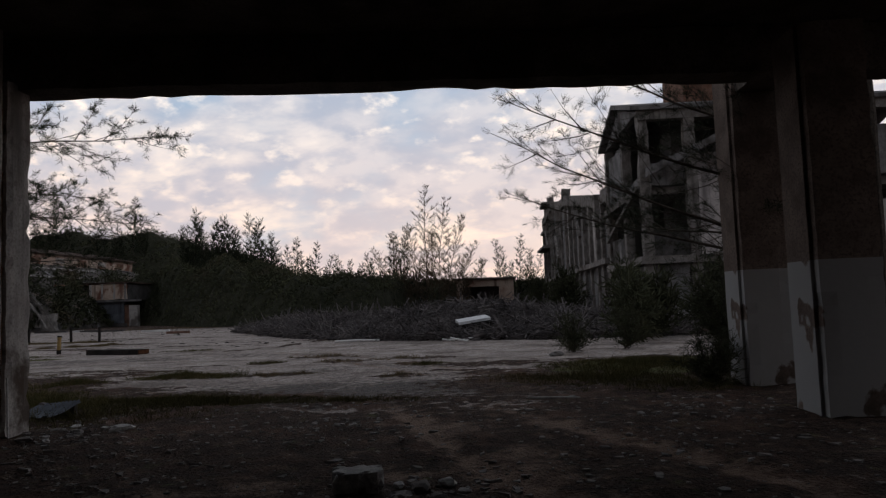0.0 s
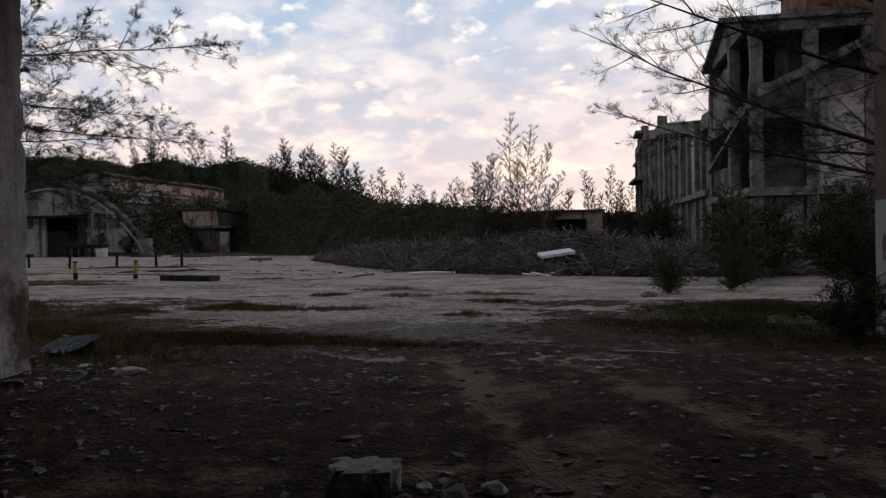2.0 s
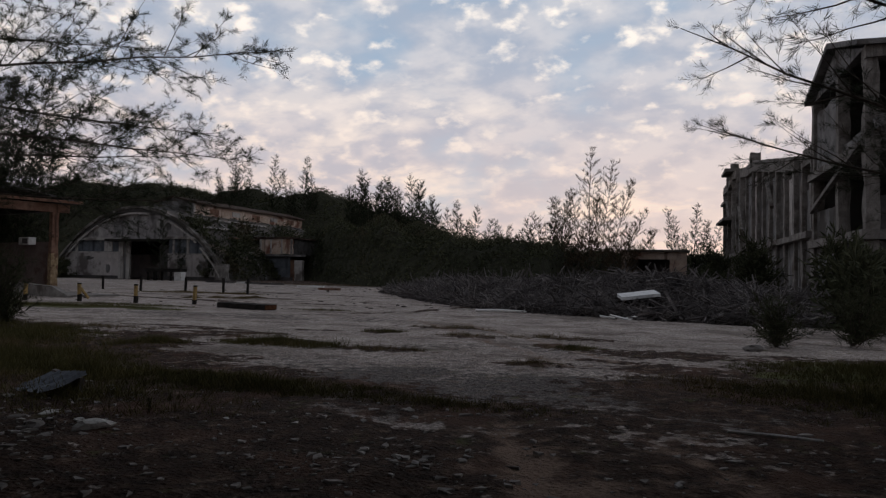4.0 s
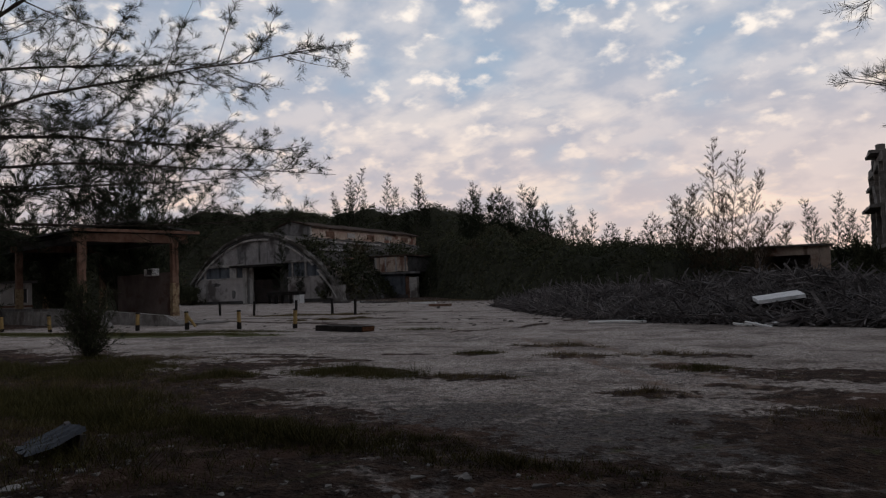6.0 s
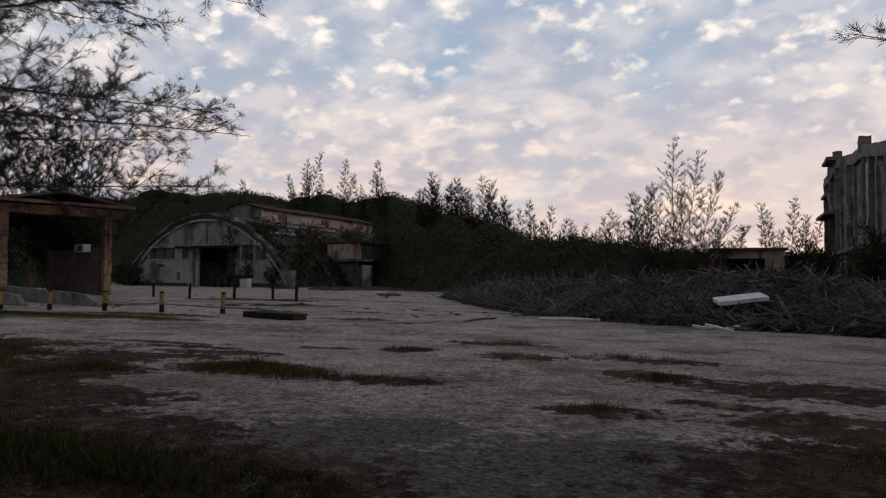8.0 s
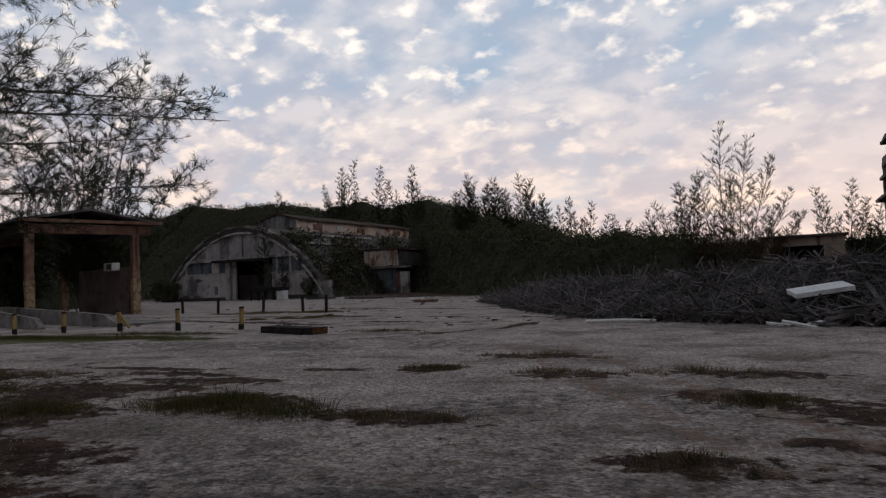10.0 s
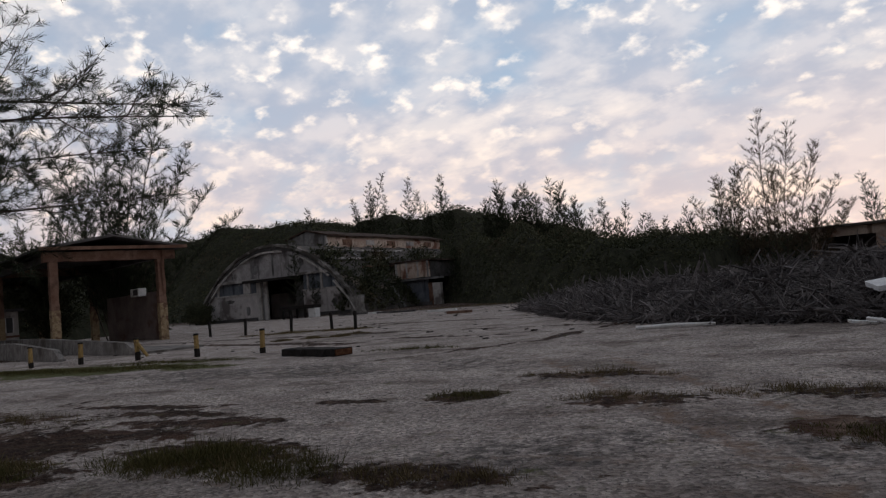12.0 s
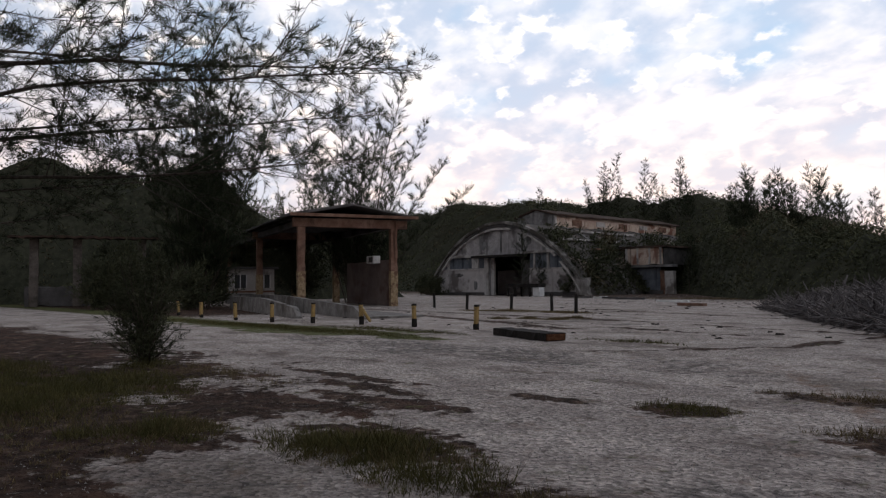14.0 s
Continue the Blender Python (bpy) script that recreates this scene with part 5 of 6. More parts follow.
SPOTS = (
    (-89.9, 122, 20.0), (-77.5, 124, 25.0), (-69.3, 124, 22.6), (-62.6, 124, 22.5), (-64.8, 124, 19.0), (-79.5, 124, 20.5), (-74.5, 124, 20.5), (-60.5, 124, 20.0),
    (-49.5, 119, 19.1), (-47.6, 119, 17.5), (-51.0, 119, 17.5), (-36.1, 110, 16.6), (-38.8, 110, 15.3), (-41.0, 110, 15.0), (-34.0, 109, 14.5), (-33.1, 108, 11.8),
    (-28.5, 104, 11.9), (-25.5, 104, 11.0), (-37.4, 108, 14.0), (-18.9, 95, 8.5), (-20.5, 96, 7.0), (-10.8, 84, 9.9), (-9.1, 80, 10.1), (-12.5, 84, 7.5),
    (-53.3, 72.6, 8.2), (-48.3, 75.2, 5.6), (-46.9, 78.2, 4.6), (-40.0, 84.5, 6.5), (-37.0, 88.0, 7.5), (-52.0, 74.4, 4.6), (-40.8, 88.0, 6.2), (2.5, 88, 9.1), (4.2, 88, 9.2), (-0.5, 90, 6.9), (5.5, 90, 7.5), (-30.5, 106, 10.5), (-43.0, 112, 14.0),
    (-46.0, 117, 16.5), (-44.5, 116, 15.0), (-42.2, 113, 15.6), (-40.0, 109, 13.8), (-38.0, 110, 16.0), (-35.2, 108, 15.2), (-32.0, 107, 12.8), (-29.6, 105, 12.6), (-27.0, 104, 11.6), (-24.0, 100, 9.4),
    (-22.2, 98, 8.6), (-17.5, 92, 7.4), (-15.6, 90, 7.0), (-13.8, 86, 7.2), (-35.0, 86, 7.6), (-33.0, 84, 7.4), (-31.5, 80, 7.0), (-29.0, 76, 7.0), (-27.0, 74, 6.4), (-24.8, 70, 5.8), (-39.0, 91, 8.4), (-36.8, 92, 8.8),
    (-7.5, 82, 6.8), (-4.5, 84, 6.0), (-2.4, 86, 6.4),
)
rs = random.Random(7)
for k, (x, y, top) in enumerate(SPOTS):
    src = variants[k % 3]
    foot = max(0.0, hill_height(x, y) - 0.8)
    m = pose(x, y, foot, 0, 0, rs.uniform(0, 360)) @ Matrix.Scale((top - foot) / 10.0, 4)
    if k < 3:
        src.matrix_basis = m
    else:
        c = copy_thing(src, Matrix.Identity(4))
        c.matrix_basis = m
tall = young_tree("tall_casuarina", 13.0, ((0.3, 0, 13.8), (2.4, 0.5, 12.4), (4.2, -0.5, 10.4), (-1.6, 1, 9.6), (-3.6, 0.4, 8.8), (5.4, 0.3, 7.6), (-5.4, 0, 7.2), (1.2, -1.5, 9.0), (6.4, 0, 5.6)),
                  24.0, 0.026, "tall sparse casuarina clump beside the hut", NEEDLE_WARM, 31, 0.5, 0.25, 46, "tall casuarinas", 0.5)
tall.matrix_basis = pose(-6.0, 74, 0)
R = Vector((0.685, 0.727, 0))      # across the view from the road


def along(*tips):
    return [tuple(R * a + Vector((random.uniform(-1, 1), random.uniform(-1, 1), z))) for a, z in tips]


random.seed(5)
t1 = young_tree("roadside_casuarina", 15.0, along((0.5, 18.6), (1.7, 17.6), (-1.2, 15.6), (3.3, 14.6), (5.0, 13.6), (-2.9, 13.8), (4.7, 10.6), (-4.2, 11.2), (2.2, 12.4), (0.4, 15.0), (-0.8, 12.6), (1.4, 10.2)), 44.0, 0.022, "tall dark casuarina beside the road", NEEDLE, 32, 0.6, 0.15, 50, "roadside casuarinas", 0.12)
t1.matrix_basis = pose(-44.5, 31.8, 0)
t2 = young_tree("gate_casuarina", 15.0, along((3.5, 19.2), (5.2, 14.2), (6.9, 10.7), (8.6, 8.8), (-1.2, 16.6), (-3.8, 15.8), (-5.5, 13.0), (1.3, 15.8), (2.6, 15.2), (4.2, 11.6), (0, 13.4), (-2.4, 12), (1.0, 11.0), (-1.4, 10.0)), 40.0, 0.022, "spreading casuarina behind the gate canopy", NEEDLE, 36, 0.6, 0.14, 46, "gate casuarinas", 0.12)
t2.matrix_basis = pose(-46, 45, 0)


def reaching_tree(name, base, height, limbs, label, seed, density=6.8, fine=0.0075):
    """A big tree whose long limbs reach out over the way."""
    random.seed(seed)
    ob = thing(name, (0, 0, 0), label, "tree")
    W, N = ([], []), ([], [])
    trunk = wander(base, (base[0] + 0.3, base[1] + 0.2, height), 10, 0.03)
    tube(W[0], W[1], trunk, [0.2 * (1 - 0.85 * k / 10) for k in range(11)], 9)
    for z, tip, thick, sag in limbs:
        x = z / height * 10
        p = trunk[int(x)].lerp(trunk[min(int(x) + 1, 10)], x - int(x))
        limb = wander(p, tip, 10, 0.05, sag)
        tube(W[0], W[1], limb, [thick * (1 - 0.9 * k / 10) for k in range(11)], 6)
        reach = (limb[-1] - limb[0]).length
        foliage(limb, W, N, density, 0.15, fine, 0.65, 0.3, 0.12, 0.42)
        for k in range(int(reach * 2.6)):
            f = 0.25 + 0.7 * (k + random.random()) / (reach * 2.6)
            y = min(f, 0.97) * 10
            o = limb[int(y)].lerp(limb[int(y) + 1], y - int(y))
            ax = (limb[-1] - limb[0]).normalized()
            side = ax.cross(Vector((0, 0, 1))) * random.choice((-1, 1))
            e = o + (ax * 0.8 + side * random.uniform(0.2, 0.9) + Vector((0, 0, random.uniform(-0.6, 0.8)))).normalized() * reach * 0.36 * (1.15 - f)
            twig = wander(o, e, 5, 0.05, 0.03)
            tube(W[0], W[1], twig, [thick * 0.25 * (1 - 0.85 * j / 5) for j in range(6)], 4)
            foliage(twig, W, N, density * 1.3, 0.15, fine, 0.65, 0.3, 0.15, 0.4)
    raw("trunk", W[0], W[1], BARK, ob)
    raw("crown", N[0], N[1], NEEDLE, ob)
    return ob


reaching_tree("yard_casuarina", (-15.6, 13.2, 0), 11.0, (
    (4.6, (-6.0, 15.7, 5.55), 0.042, -0.02), (4.1, (-7.6, 17.3, 3.85), 0.04, -0.02), (3.0, (-8.4, 18.0, 3.0), 0.036, 0.0), (4.9, (-10.4, 20.0, 4.7), 0.05, 0.0),
    (5.2, (-8.5, 15.0, 8.6), 0.06, 0.0), (5.8, (-10.4, 18.0, 6.4), 0.04, 0.0), (6.4, (-10.8, 12.6, 8.4), 0.05, 0.0),
    (3.3, (-11.6, 20.6, 4.3), 0.045, 0.0), (3.6, (-12.0, 17.4, 4.1), 0.035, 0.0), (2.7, (-13.4, 17.8, 3.3), 0.03, 0.02), (4.2, (-13.0, 16.6, 5.2), 0.035, 0.0), (2.2, (-16.6, 17.4, 2.9), 0.03, 0.02), (5.0, (-16.5, 18.0, 6.0), 0.05, 0.0), (6.0, (-17, 11, 7.5), 0.05, 0.0)),
    "wide casuarina with long drooping needle sprays", 41)
reaching_tree("hall_casuarina", (7.4, 12.8, 0), 9.0, (
    (1.9, (0.9, 14.0, 4.75), 0.05, 0.03), (2.6, (1.0, 10.9, 4.45), 0.045, 0.02), (1.6, (1.15, 16.2, 3.85), 0.045, 0.03), (3.4, (2.0, 13.0, 5.9), 0.045, 0.0),
    (2.2, (3.4, 17.5, 3.3), 0.04, 0.0), (4.0, (4.6, 11.2, 6.2), 0.045, 0.0), (2.9, (4.8, 16.4, 4.8), 0.04, 0.0)),
    "casuarina beside the hall with rising bare limbs", 42, 5.5, 0.0052)


# ---- bushes ----
def bush(at, h, r, seed, label="dark green feathery bush on the grass", density=6.0, width=0.03):
    random.seed(seed)
    ob = thing("bush", at, label, "bush", "bushes")
    W, N = ([], []), ([], [])
    near = width < 0.05
    for k in range(int((52 if h / r > 2.2 and near else 18) + 14 * r)):
        a, lev = random.uniform(0, 6.28), random.random()
        out = r * (1.05 - 0.6 * lev) * random.uniform(0.5, 1.0)
        tip = Vector((math.cos(a) * out, math.sin(a) * out, h * (0.22 + 0.78 * lev) * random.uniform(0.85, 1.05)))
        limb = wander((random.uniform(-0.06, 0.06), random.uniform(-0.06, 0.06), h * 0.2 * lev), tip, 5, 0.06)
        tube(W[0], W[1], limb, [0.014 * (1 - 0.85 * j / 5) for j in range(6)], 4)
        feather(limb, N, 50 if near else 16, 0.16 if near else 0.4, 0.011 if near else 0.06, 0.2, 0.1, 0.6)
        for _ in range(7):
            o = limb[random.randint(1, 4)]
            shoot = wander(o, o + Vector((random.gauss(0, 0.8), random.gauss(0, 0.8), random.gauss(0.4, 0.5))).normalized() * random.uniform(0.15, 0.35) * (r + 0.3), 3, 0.05)
            feather(shoot, N, 60 if near else 18, 0.15 if near else 0.38, 0.011 if near else 0.06, 0.2, 0.0, 0.6)
    raw("stem", W[0], W[1], BARK, ob)
    raw("foliage", N[0], N[1], BUSH, ob)
    return ob


for k, (x, y, h, r) in enumerate(((-14.2, 17.1, 2.1, 0.92), (2.9, 19.4, 1.2, 0.8), (4.4, 20.0, 1.5, 0.9), (4.2, 11.6, 0.9, 0.7), (6.3, 14.6, 2.6, 1.2), (5.1, 13.2, 2.3, 1.0), (6.2, 25.0, 2.6, 1.5), (9.0, 27.0, 3.0, 1.8),
                                  (6.4, 30.0, 3.0, 1.5), (5.2, 23.0, 2.1, 1.2), (12.0, 26.0, 3.2, 1.8), (4.9, 40.0, 3.6, 1.7), (6.0, 52.0, 3.2, 1.8), (4.9, 64.0, 4.4, 2.0),
                                  (-67.0, 72.5, 2.4, 1.9), (-47.6, 77.0, 3.6, 1.6), (-51.0, 50.0, 9.5, 4.5), (-57.0, 47.0, 11.5, 5.0), (-63.0, 44.0, 11.5, 5.5), (-51.0, 29.5, 4.8, 2.2), (-48.5, 27.5, 3.6, 2.0), (-54.5, 34.0, 5.0, 2.4), (-42.5, 30.5, 3.0, 1.8), (-60.0, 36.0, 6.0, 2.6), (-38.5, 88.0, 5.0, 1.8), (-36.5, 84.0, 4.0, 1.8), (-41.2, 95.0, 6.0, 2.0),
                                  (-72.0, 24.0, 7.5, 3.6), (-78.0, 28.0, 9.0, 4.5), (-66.0, 22.6, 5.5, 2.6), (-64.0, 34.0, 7.0, 3.4), (-52.5, 31.5, 5.0, 2.2), (-47.0, 34.0, 4.2, 2.0), (-69.0, 73.0, 3.0, 2.2), (-48.6, 75.4, 3.6, 1.6))):
    bush((x, y, 0), h, r, 60 + k, width=0.03 if y < 22 else 0.08)


# ---- grass ----
def tuft_field(name, patches, per, height, width, mat, label, seed):
    """Grass in many small clumps that thin out towards the rim of each patch."""
    random.seed(seed)
    V, F = [], []
    for cx, cy, rx, ry, share in patches:
        for _ in range(int(per * share * rx * ry * 3.1)):
            a, q = random.uniform(0, 6.28), random.random() ** 0.7
            gx, gy = cx + rx * q * math.cos(a), cy + ry * q * math.sin(a)
            big = random.uniform(0.25, 1.0) * (1.15 - 0.7 * q)
            far = 1.0 if gy < 22 else 2.2
            lie = ground_z(gx, gy) - 0.01
            for _ in range(random.randint(7, 16) if far == 1 else 6):
                p = Vector((gx + random.gauss(0, 0.035) * far, gy + random.gauss(0, 0.035) * far, lie))
                h = height * big * random.uniform(0.35, 1.1)
                d = Vector((random.gauss(0, 0.55), random.gauss(0, 0.55), 1)).normalized()
                needle(V, F, p, d, h, width * far)
    tagged(raw(name, V, F, mat), label, "grass", kind="stuff")


tuft_field("green_grass", ((-6.2, 15.9, 1.1, 0.6, 1), (-8.2, 15.0, 0.7, 0.5, 1), (-23.0, 24.4, 8.5, 0.8, 0.5), (-18.5, 25.9, 3.5, 0.5, 0.4), (4.4, 15.5, 2.8, 1.7, 0.8), (2.6, 12.9, 1.6, 0.9, 0.8), (-4.6, 11.4, 2.6, 0.7, 1.1), (-1.4, 10.9, 1.4, 0.3, 0.7), (-8.6, 11.6, 2.4, 1.6, 0.5),
                           (-5.4, 19.3, 0.6, 0.35, 0.8), (-0.9, 17.4, 0.7, 0.35, 0.9), (-10.5, 26.4, 1.6, 0.2, 0.6), (-11.6, 15.2, 2.0, 1.4, 0.6)), 210, 0.17, 0.006, GRASS, "short green grass on the yard", 81)
tuft_field("dry_grass", ((-6.0, 15.8, 1.2, 0.6, 0.6), (-8.2, 15.1, 0.6, 0.5, 1.2), (-4.2, 15.7, 0.5, 0.25, 1), (-3.5, 15.75, 0.35, 0.25, 1), (-1.2, 14.8, 0.45, 0.3, 1), (-3.4, 19.1, 0.8, 0.35, 0.7), (-4.2, 21.0, 1.2, 0.3, 0.6), (-10.0, 13.5, 3.0, 2.0, 0.25),
                         (-1.6, 19.4, 1.1, 0.35, 0.6), (-25.0, 38.6, 3.5, 0.8, 0.7), (-21.5, 38.6, 1.5, 0.7, 1.4), (-28.0, 66.0, 12.0, 2.0, 0.15), (-7.0, 10.6, 1.8, 0.6, 0.4), (-20.4, 32.9, 0.5, 0.3, 4.0), (-19.2, 33.3, 0.6, 0.3, 4.0), (-18.2, 33.6, 0.5, 0.35, 4.0), (-18.2, 34.8, 0.6, 0.3, 3.0), (-12.0, 17.4, 2.0, 0.6, 0.3), (1.2, 13.6, 1.2, 0.8, 0.4)), 140, 0.18, 0.006, DRYGRASS, "dry brown grass tufts", 82)


tuft_field("tall_grass", ((-8.3, 15.0, 0.45, 0.32, 1.6), (-8.5, 14.4, 0.35, 0.3, 1.2), (-10.5, 14.3, 1.3, 0.9, 0.5), (-12.0, 16.0, 1.5, 0.9, 0.6), (-6.3, 15.9, 0.7, 0.42, 1.0), (-5.3, 15.5, 0.6, 0.3, 0.9), (-6.6, 11.4, 1.4, 0.8, 1.3), (-3.8, 11.1, 1.5, 0.45, 1.1), (-8.5, 12.4, 2.0, 1.0, 0.9), (3.0, 13.2, 1.5, 1.0, 0.5), (3.6, 15.4, 1.6, 1.4, 0.4), (-14.2, 17.1, 0.7, 0.5, 1.0), (-15.1, 14.8, 2.0, 1.2, 0.7), (-12.6, 14.4, 1.6, 1.0, 0.6), (-6.7, 15.6, 0.8, 0.4, 1.0), (-4.9, 15.7, 0.5, 0.25, 0.8), (-5.0, 9.9, 2.0, 0.9, 0.5), (3.6, 11.6, 1.6, 0.8, 0.5), (-10.0, 11.6, 2.5, 1.6, 0.4)),
           110, 0.33, 0.0055, GRASS, "tall olive grass in loose clumps", 83)


# ---- brushwood heap ----
def heap_height(x, y):
    base = np.interp(x, (-16, -14, -9, -5, -1, 3, 7, 8.5), (46, 43, 34.5, 29.6, 27.6, 26.0, 25.6, 26))
    crest = np.interp(x, (-16, -13, -9, -5, -1, 1.5, 3.5, 6, 8.5), (0.12, 0.5, 0.62, 0.82, 1.02, 1.0, 0.78, 0.6, 0.3))
    s = min(1.0, max(0.0, (y - base) / 4.5))
    e = min(1.0, max(0.0, (base + 17 - y) / 6.0))
    wob = 0.94 + 0.1 * math.sin(0.9 * x + 0.4 * y) + 0.16 * math.sin(2.1 * x + y) + 0.14 * math.sin(1.3 * y - 0.9 * x) + 0.12 * math.sin(4.3 * x - 2.9 * y) * math.sin(3.1 * y)
    dip = 0.32 * math.exp(-((x - 0.1) / 0.9) ** 2 - ((y - 28.8) / 0.9) ** 2)
    return max(0.0, float(crest) * s ** 1.15 * e * wob - dip * s)


def build_heap():
    xs, ys = list(np.linspace(-16.5, 8.5, 110)), list(np.linspace(25, 62, 120))
    V, F = [], []
    random.seed(91)
    for x in xs:
        for y in ys:
            z = heap_height(x, y)
            V.append((x, y, z + (random.uniform(-0.16, 0.12) * min(1.0, z * 2) if z > 0.03 else -0.05)))
    n = len(ys)
    for i in range(len(xs) - 1):
        for j in range(n - 1):
            F.append((i * n + j, (i + 1) * n + j, (i + 1) * n + j + 1, i * n + j + 1))
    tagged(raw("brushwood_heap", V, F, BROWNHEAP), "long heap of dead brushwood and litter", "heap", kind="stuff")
    V, F = [], []
    for _ in range(32000):
        x, y = random.uniform(-16, 8), 0
        base = np.interp(x, (-16, -14, -9, -5, -1, 3, 7, 8.5), (46, 43, 34.5, 29.6, 27.6, 26.0, 25.6, 26))
        y = float(base) + 0.15 + abs(random.gauss(0, 4.5))
        z = heap_height(x, y)
        if abs(x) < 0.85 and 28.2 < y < 29.7:
            continue
        size = random.choice((0.25, 0.35, 0.35, 0.6, 0.6, 1.0, 1.6)) * random.uniform(0.7, 1.2)
        d = Vector((random.gauss(0, 1), random.gauss(0, 1), random.gauss(0, 0.7 if size < 0.8 else 0.45))).normalized() * size
        p = Vector((x, y, z + random.uniform(-0.03, 0.2)))
        r = random.choice((0.005, 0.007, 0.009, 0.012, 0.02)) * random.uniform(0.8, 1.2) * (1 + 0.6 * size)
        tube(V, F, (p - d / 2, p + Vector((random.gauss(0, 0.06), random.gauss(0, 0.06), random.uniform(-0.05, 0.1))) * size, p + d / 2), (r, r, r * 0.5), 3)
    tagged(raw("dead_branches", V, F, DEADWOOD), "tangle of grey dead branches on the heap", "branches", kind="stuff")
    b = thing("mattress", (0.02, 29.1, 0.62), "dirty white mattress slab tipped on the heap", "mattress")
    slab = worn_block(-0.64, 0.64, -0.42, 0.42, -0.04, 0.07, 0.14, 0.01)
    part("slab", slab, TICKING, b)
    part("underside", block(-0.6, 0.6, -0.4, 0.4, -0.07, -0.04), TAR, b)
    b.matrix_basis = pose(-0.02, 28.9, 0.72, 7, -7, 14)
    for x, y, w, l, tu in ((-0.9, 27.0, 0.5, 0.12, 10), (-0.5, 26.9, 0.7, 0.1, -8), (-0.2, 27.2, 0.4, 0.2, 30), (0.9, 29.2, 0.5, 0.12, -5), (-3.0, 30.3, 0.25, 0.16, 40), (-0.7, 27.3, 0.35, 0.2, 60)):
        s = thing("scrap_board", (x, y, heap_height(x, y) + 0.03), "pale splintered board scrap on the heap", "scrap", "scrap boards")
        part("board", worn_block(-w / 2, w / 2, -l / 2, l / 2, 0, 0.05, 0.1, 0.01), WHITE, s)
        s.matrix_basis = pose(x, y, heap_height(x, y) + 0.04, random.uniform(-15, 15), random.uniform(-12, 12), tu)
    V, F = [], []
    tube(V, F, ((-5.6, 28.7, 0.06), (-4.7, 28.75, 0.08), (-3.8, 28.8, 0.06)), (0.05, 0.05, 0.04), 6)
    tagged(raw("pale_pole", V, F, WHITE), "long pale pole lying before the heap", "pole")


build_heap()


# ---- small litter ----
def chip(bm_name, at, size, mat, label, category, group, seed, flat=0.4):
    random.seed(seed)
    bm = bmesh.new()
    bmesh.ops.create_icosphere(bm, subdivisions=2, radius=1.0)
    for v in bm.verts:
        k = 0.75 + 0.5 * noise.noise(v.co * 1.3 + Vector((seed, 0, 0)))
        v.co = Vector((v.co.x * size[0] * k, v.co.y * size[1] * k, max(-0.6, min(0.75, v.co.z)) * size[2] * k))
    low = min(v.co.z for v in bm.verts)
    bmesh.ops.translate(bm, verts=bm.verts[:], vec=(0, 0, -low - 0.01))
    ob = part(bm_name, bm, mat)
    ob.matrix_basis = pose(*at, 0, 0, seed * 37 % 360)
    return tagged(ob, label, category, group)


blk = worn_block(-0.2, 0.2, -0.15, 0.15, 0, 0.17, 0.05, 0.028)
ob = part("concrete_block", blk, PALESTONE)
ob.matrix_basis = pose(-0.36, 5.62, 0, 0, 0, 12)
tagged(ob, "broken concrete block lying on dark earth", "block")
for k, (x, y, s) in enumerate(((0.15, 5.6, 0.16), (0.35, 5.75, 0.13), (0.0, 5.4, 0.12), (0.3, 5.35, 0.1), (0.5, 5.5, 0.09), (-0.05, 5.75, 0.08), (-4.5, 8.7, 0.14), (-4.75, 8.4, 0.1), (-4.0, 8.8, 0.2), (-4.9, 8.9, 0.12), (-4.6, 8.2, 0.08), (-4.3, 9.0, 0.09), (-4.85, 8.15, 0.16), (-5.0, 7.7, 0.11), (-4.75, 9.1, 0.13), (-4.1, 8.4, 0.1), (-1.2, 8.8, 0.08), (-1.6, 8.6, 0.07), (2.35, 18.5, 0.28))):
    chip("rubble_piece", (x, y, 0), (s, s * 0.7, s * 0.4), PALESTONE if k % 3 else RUBBLE, "pale rubble lump on the ground", "rubble", "rubble pieces", 100 + k)
V, F = [], []
tube(V, F, ((1.24, 10.58, 0.03), (1.6, 10.52, 0.035), (1.98, 10.45, 0.03)), (0.016, 0.016, 0.014), 6)
tagged(raw("pale_stick", V, F, WHITE), "thin pale stick lying on the earth", "stick")
random.seed(95)
V, F = [], []
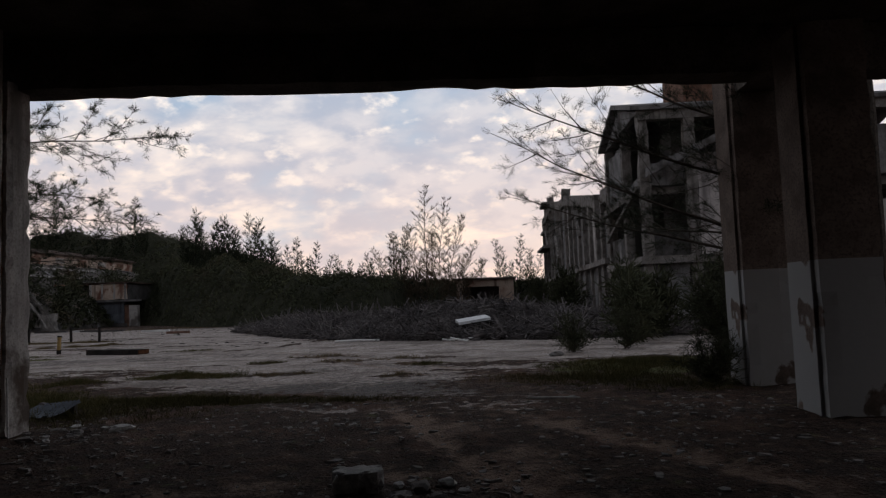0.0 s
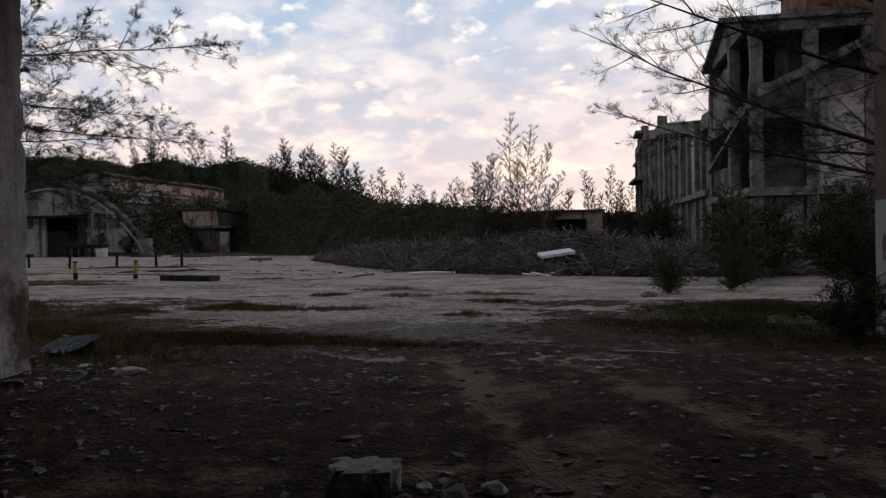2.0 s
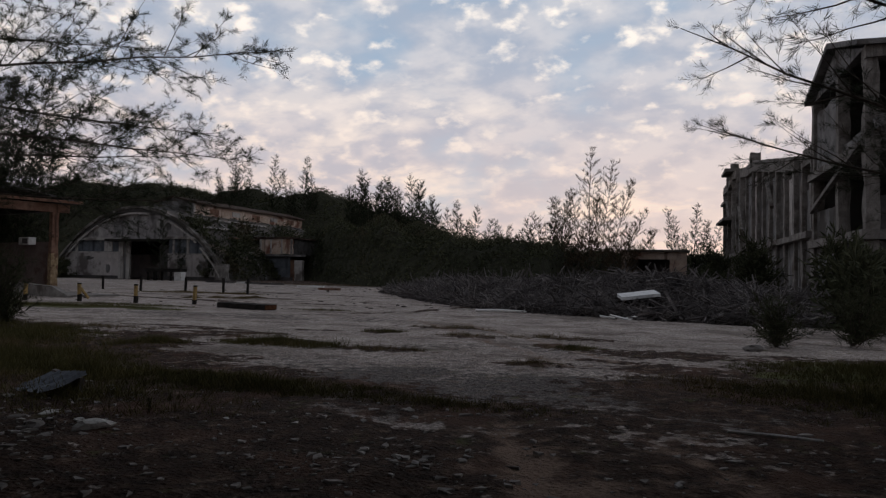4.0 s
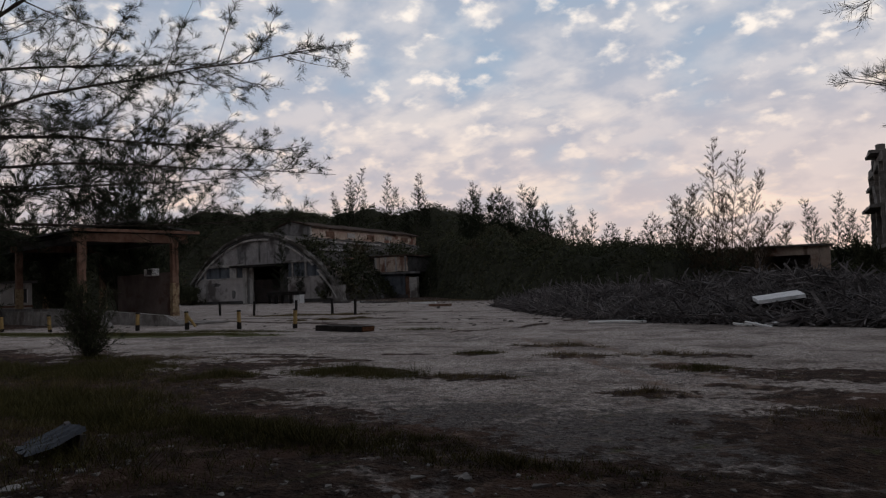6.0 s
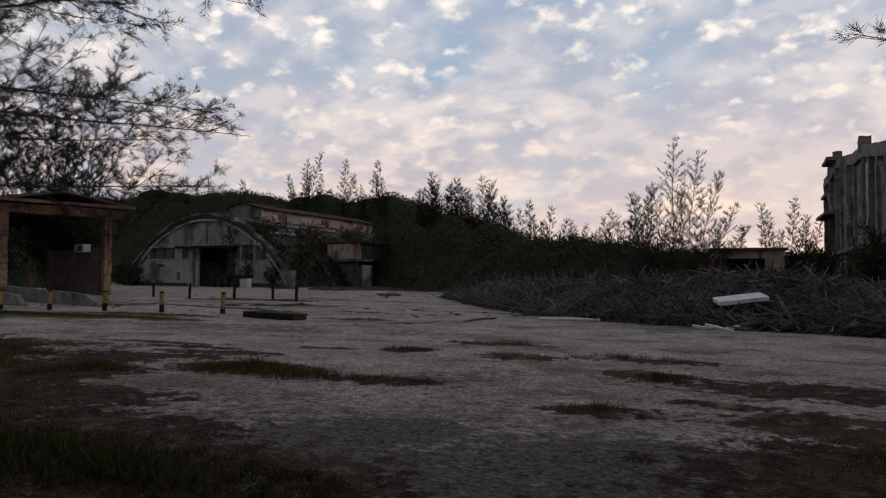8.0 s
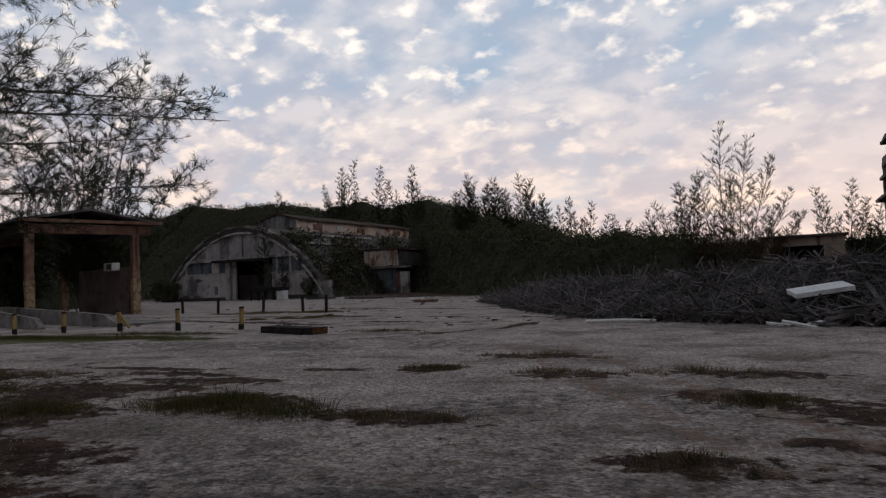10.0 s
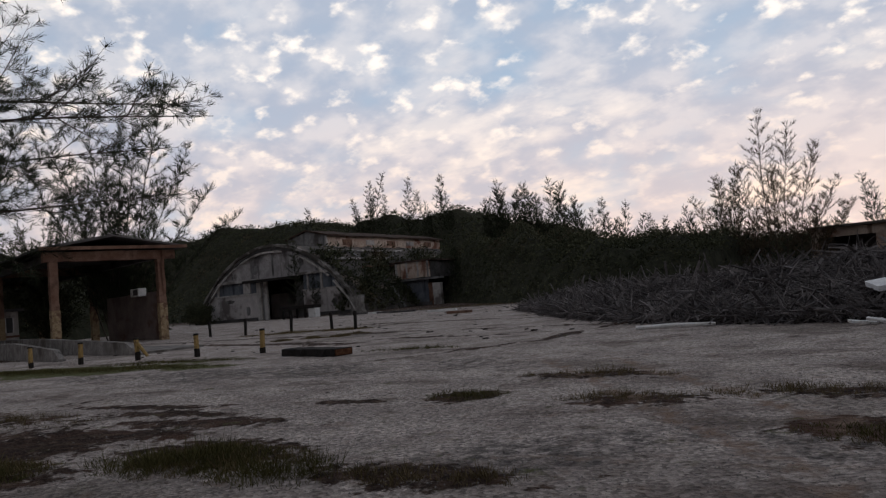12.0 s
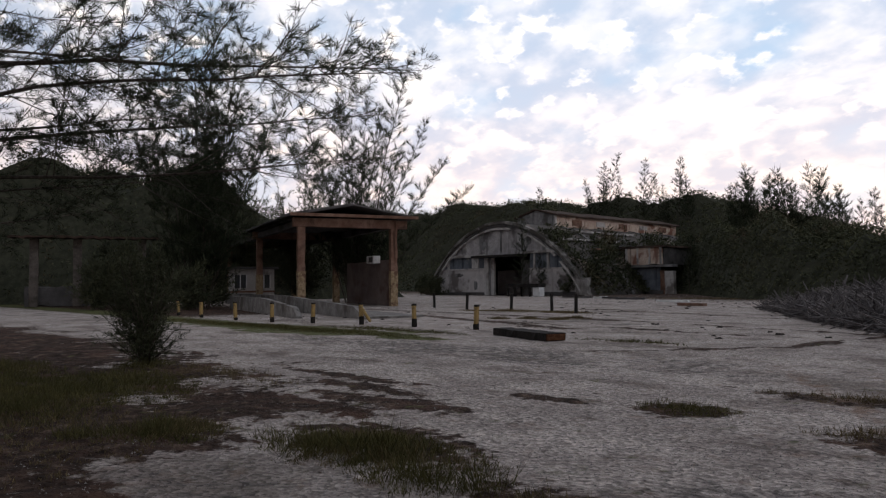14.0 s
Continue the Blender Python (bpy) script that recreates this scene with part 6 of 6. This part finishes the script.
for _ in range(2600):
    x, y = random.uniform(-6, 4.5), random.uniform(2.2, 10.8)
    if random.random() < 0.3:
        cx, cy = random.choice(((-3.4, 7.4), (-1.6, 8.2), (0.2, 5.4), (2.4, 6.8), (-4.4, 8.6), (-2.6, 6.0), (3.4, 9.2), (-4.7, 8.5), (-1.5, 8.7), (0.3, 5.5)))
        x, y = cx + random.gauss(0, 0.5), cy + random.gauss(0, 0.5)
    s = random.choice((0.006, 0.008, 0.012, 0.02, 0.036)) * random.uniform(0.7, 1.4)
    lie = ground_z(x, y)
    b, sides, a, long = len(V), random.randint(3, 5), random.uniform(0, 6.28), random.uniform(1.0, 2.2)
    for q in range(sides):
        w = q * 6.283 / sides + random.uniform(-0.4, 0.4)
        rad = s * random.uniform(0.6, 1.25)
        ex, ey = rad * long * math.cos(w), rad * math.sin(w)
        dx, dy = ex * math.cos(a) - ey * math.sin(a), ex * math.sin(a) + ey * math.cos(a)
        V.append((x + dx, y + dy, lie - 0.01))
        V.append((x + dx * 0.85, y + dy * 0.85, lie + 0.003 + s * random.uniform(0.1, 0.4)))
    F.append(tuple(b + 2 * q + 1 for q in range(sides)))
    for q in range(sides):
        F.append((b + 2 * q, b + 2 * ((q + 1) % sides), b + 2 * ((q + 1) % sides) + 1, b + 2 * q + 1))
tagged(raw("stone_chips", V, F, RUBBLE), "scattered pale stone chips on earth", "stones", kind="stuff")
V, F = [], []
for _ in range(9000):
    x, y = random.gauss(-3, 3.6), random.uniform(11, 21)
    if x < -9 or x > 3:
        continue
    s = random.uniform(0.005, 0.014)
    lie = ground_z(x, y)
    b = len(V)
    a = random.uniform(0, 6.28)
    for q in range(4):
        w = a + q * 1.57
        V.append((x + s * math.cos(w), y + s * math.sin(w), lie - 0.005))
    V.append((x, y, lie + s * 0.8))
    for q in range(4):
        F.append((b + q, b + (q + 1) % 4, b + 4))
tagged(raw("gravel", V, F, RUBBLE), "loose grey gravel on the sand", "gravel", kind="stuff")

random.seed(97)
V, F = [], []
for _ in range(420):
    x, y = random.uniform(-34, -1), random.uniform(27, 62)
    if y < 27 + max(0, x + 14) * 0.15 or x > -6 - (y - 30) * 0.55:
        continue
    s = random.choice((0.03, 0.04, 0.06, 0.1)) * random.uniform(0.7, 1.2)
    b, a = len(V), random.uniform(0, 6.28)
    for q in range(6):
        w = a + q * 1.047
        rad = random.uniform(0.6, 1.2)
        V.append((x + 1.5 * s * rad * math.cos(w), y + s * rad * math.sin(w), -0.02))
        V.append((x + 1.0 * s * rad * math.cos(w), y + 0.7 * s * rad * math.sin(w), s * random.uniform(0.15, 0.45)))
    F.append(tuple(b + 2 * q + 1 for q in range(6)))
    for q in range(6):
        F.append((b + 2 * q, b + 2 * ((q + 1) % 6), b + 2 * ((q + 1) % 6) + 1, b + 2 * q + 1))
tagged(raw("clods", V, F, BROWNHEAP), "dark clods and litter on the paving", "clods", kind="stuff")
# boards and scrap at the far edge of the paving
for k, (x, y, w, l, tu) in enumerate(((-41.0, 66.0, 3.0, 0.3, 4), (-37.5, 64.5, 1.2, 0.5, 30), (-36.0, 63.8, 1.8, 0.25, -10), (-26.0, 56.0, 2.2, 0.3, 6), (-33.0, 62.0, 2.4, 0.3, 2), (-21.5, 50.0, 1.6, 0.4, -4))):
    s = thing("plank", (x, y, 0), "weathered plank lying on the far paving", "plank", "planks", tu)
    part("board", worn_block(-w / 2, w / 2, -l / 2, l / 2, 0, 0.16, 0.3, 0.02), REDDISH if k == 5 else DARKWALL if k % 2 == 0 else WHITE, s)


# ---- crumpled sheet and scraps in the grass by the hall ----
def crumpled_sheet(at, turn):
    """A short corrugated sheet, bent along its length, with a torn edge."""
    random.seed(201)
    ob = thing("corrugated_sheet", at, "crumpled grey corrugated sheet lying in grass", "sheet", turn=turn)
    bm = bmesh.new()
    nx, ny = 36, 8
    grid = []
    for i in range(nx + 1):
        row = []
        for j in range(ny + 1):
            x, y = -0.55 + 1.1 * i / nx, -0.24 + 0.48 * j / ny
            z = 0.018 * math.sin(i * 1.9) + 0.16 * (j / ny) ** 1.5 + 0.05 * math.sin(2.2 * x) + random.uniform(-0.006, 0.006)
            if j == 0:
                y += random.uniform(-0.04, 0.03)
            row.append((bm.verts.new((x, y, z + 0.03)), bm.verts.new((x, y, z + 0.027))))
        grid.append(row)
    for i in range(nx):
        for j in range(ny):
            for q in (0, 1):
                f = [grid[i][j][q], grid[i + 1][j][q], grid[i + 1][j + 1][q], grid[i][j + 1][q]]
                bm.faces.new(f if q == 0 else f[::-1])
    part("sheet", bm, BANDBLUE, ob)
    part("batten", worn_block(-0.5, 0.45, 0.2, 0.25, 0.0, 0.17, 0.1, 0.01), DEADWOOD, ob, "grey batten under the sheet")


crumpled_sheet((-5.9, 10.2, 0.0), -28)
for k, (x, y, s) in enumerate(((-5.95, 9.75, 0.14), (-6.2, 9.8, 0.1), (-5.05, 9.85, 0.12), (-4.6, 10.1, 0.08), (-3.9, 9.8, 0.07), (-3.2, 9.6, 0.06))):
    chip("rubble_piece", (x, y, 0), (s, s * 0.6, s * 0.25), PALESTONE if k % 2 else RUBBLE, "flat pale rubble flake in the grass", "rubble", "rubble pieces", 140 + k)
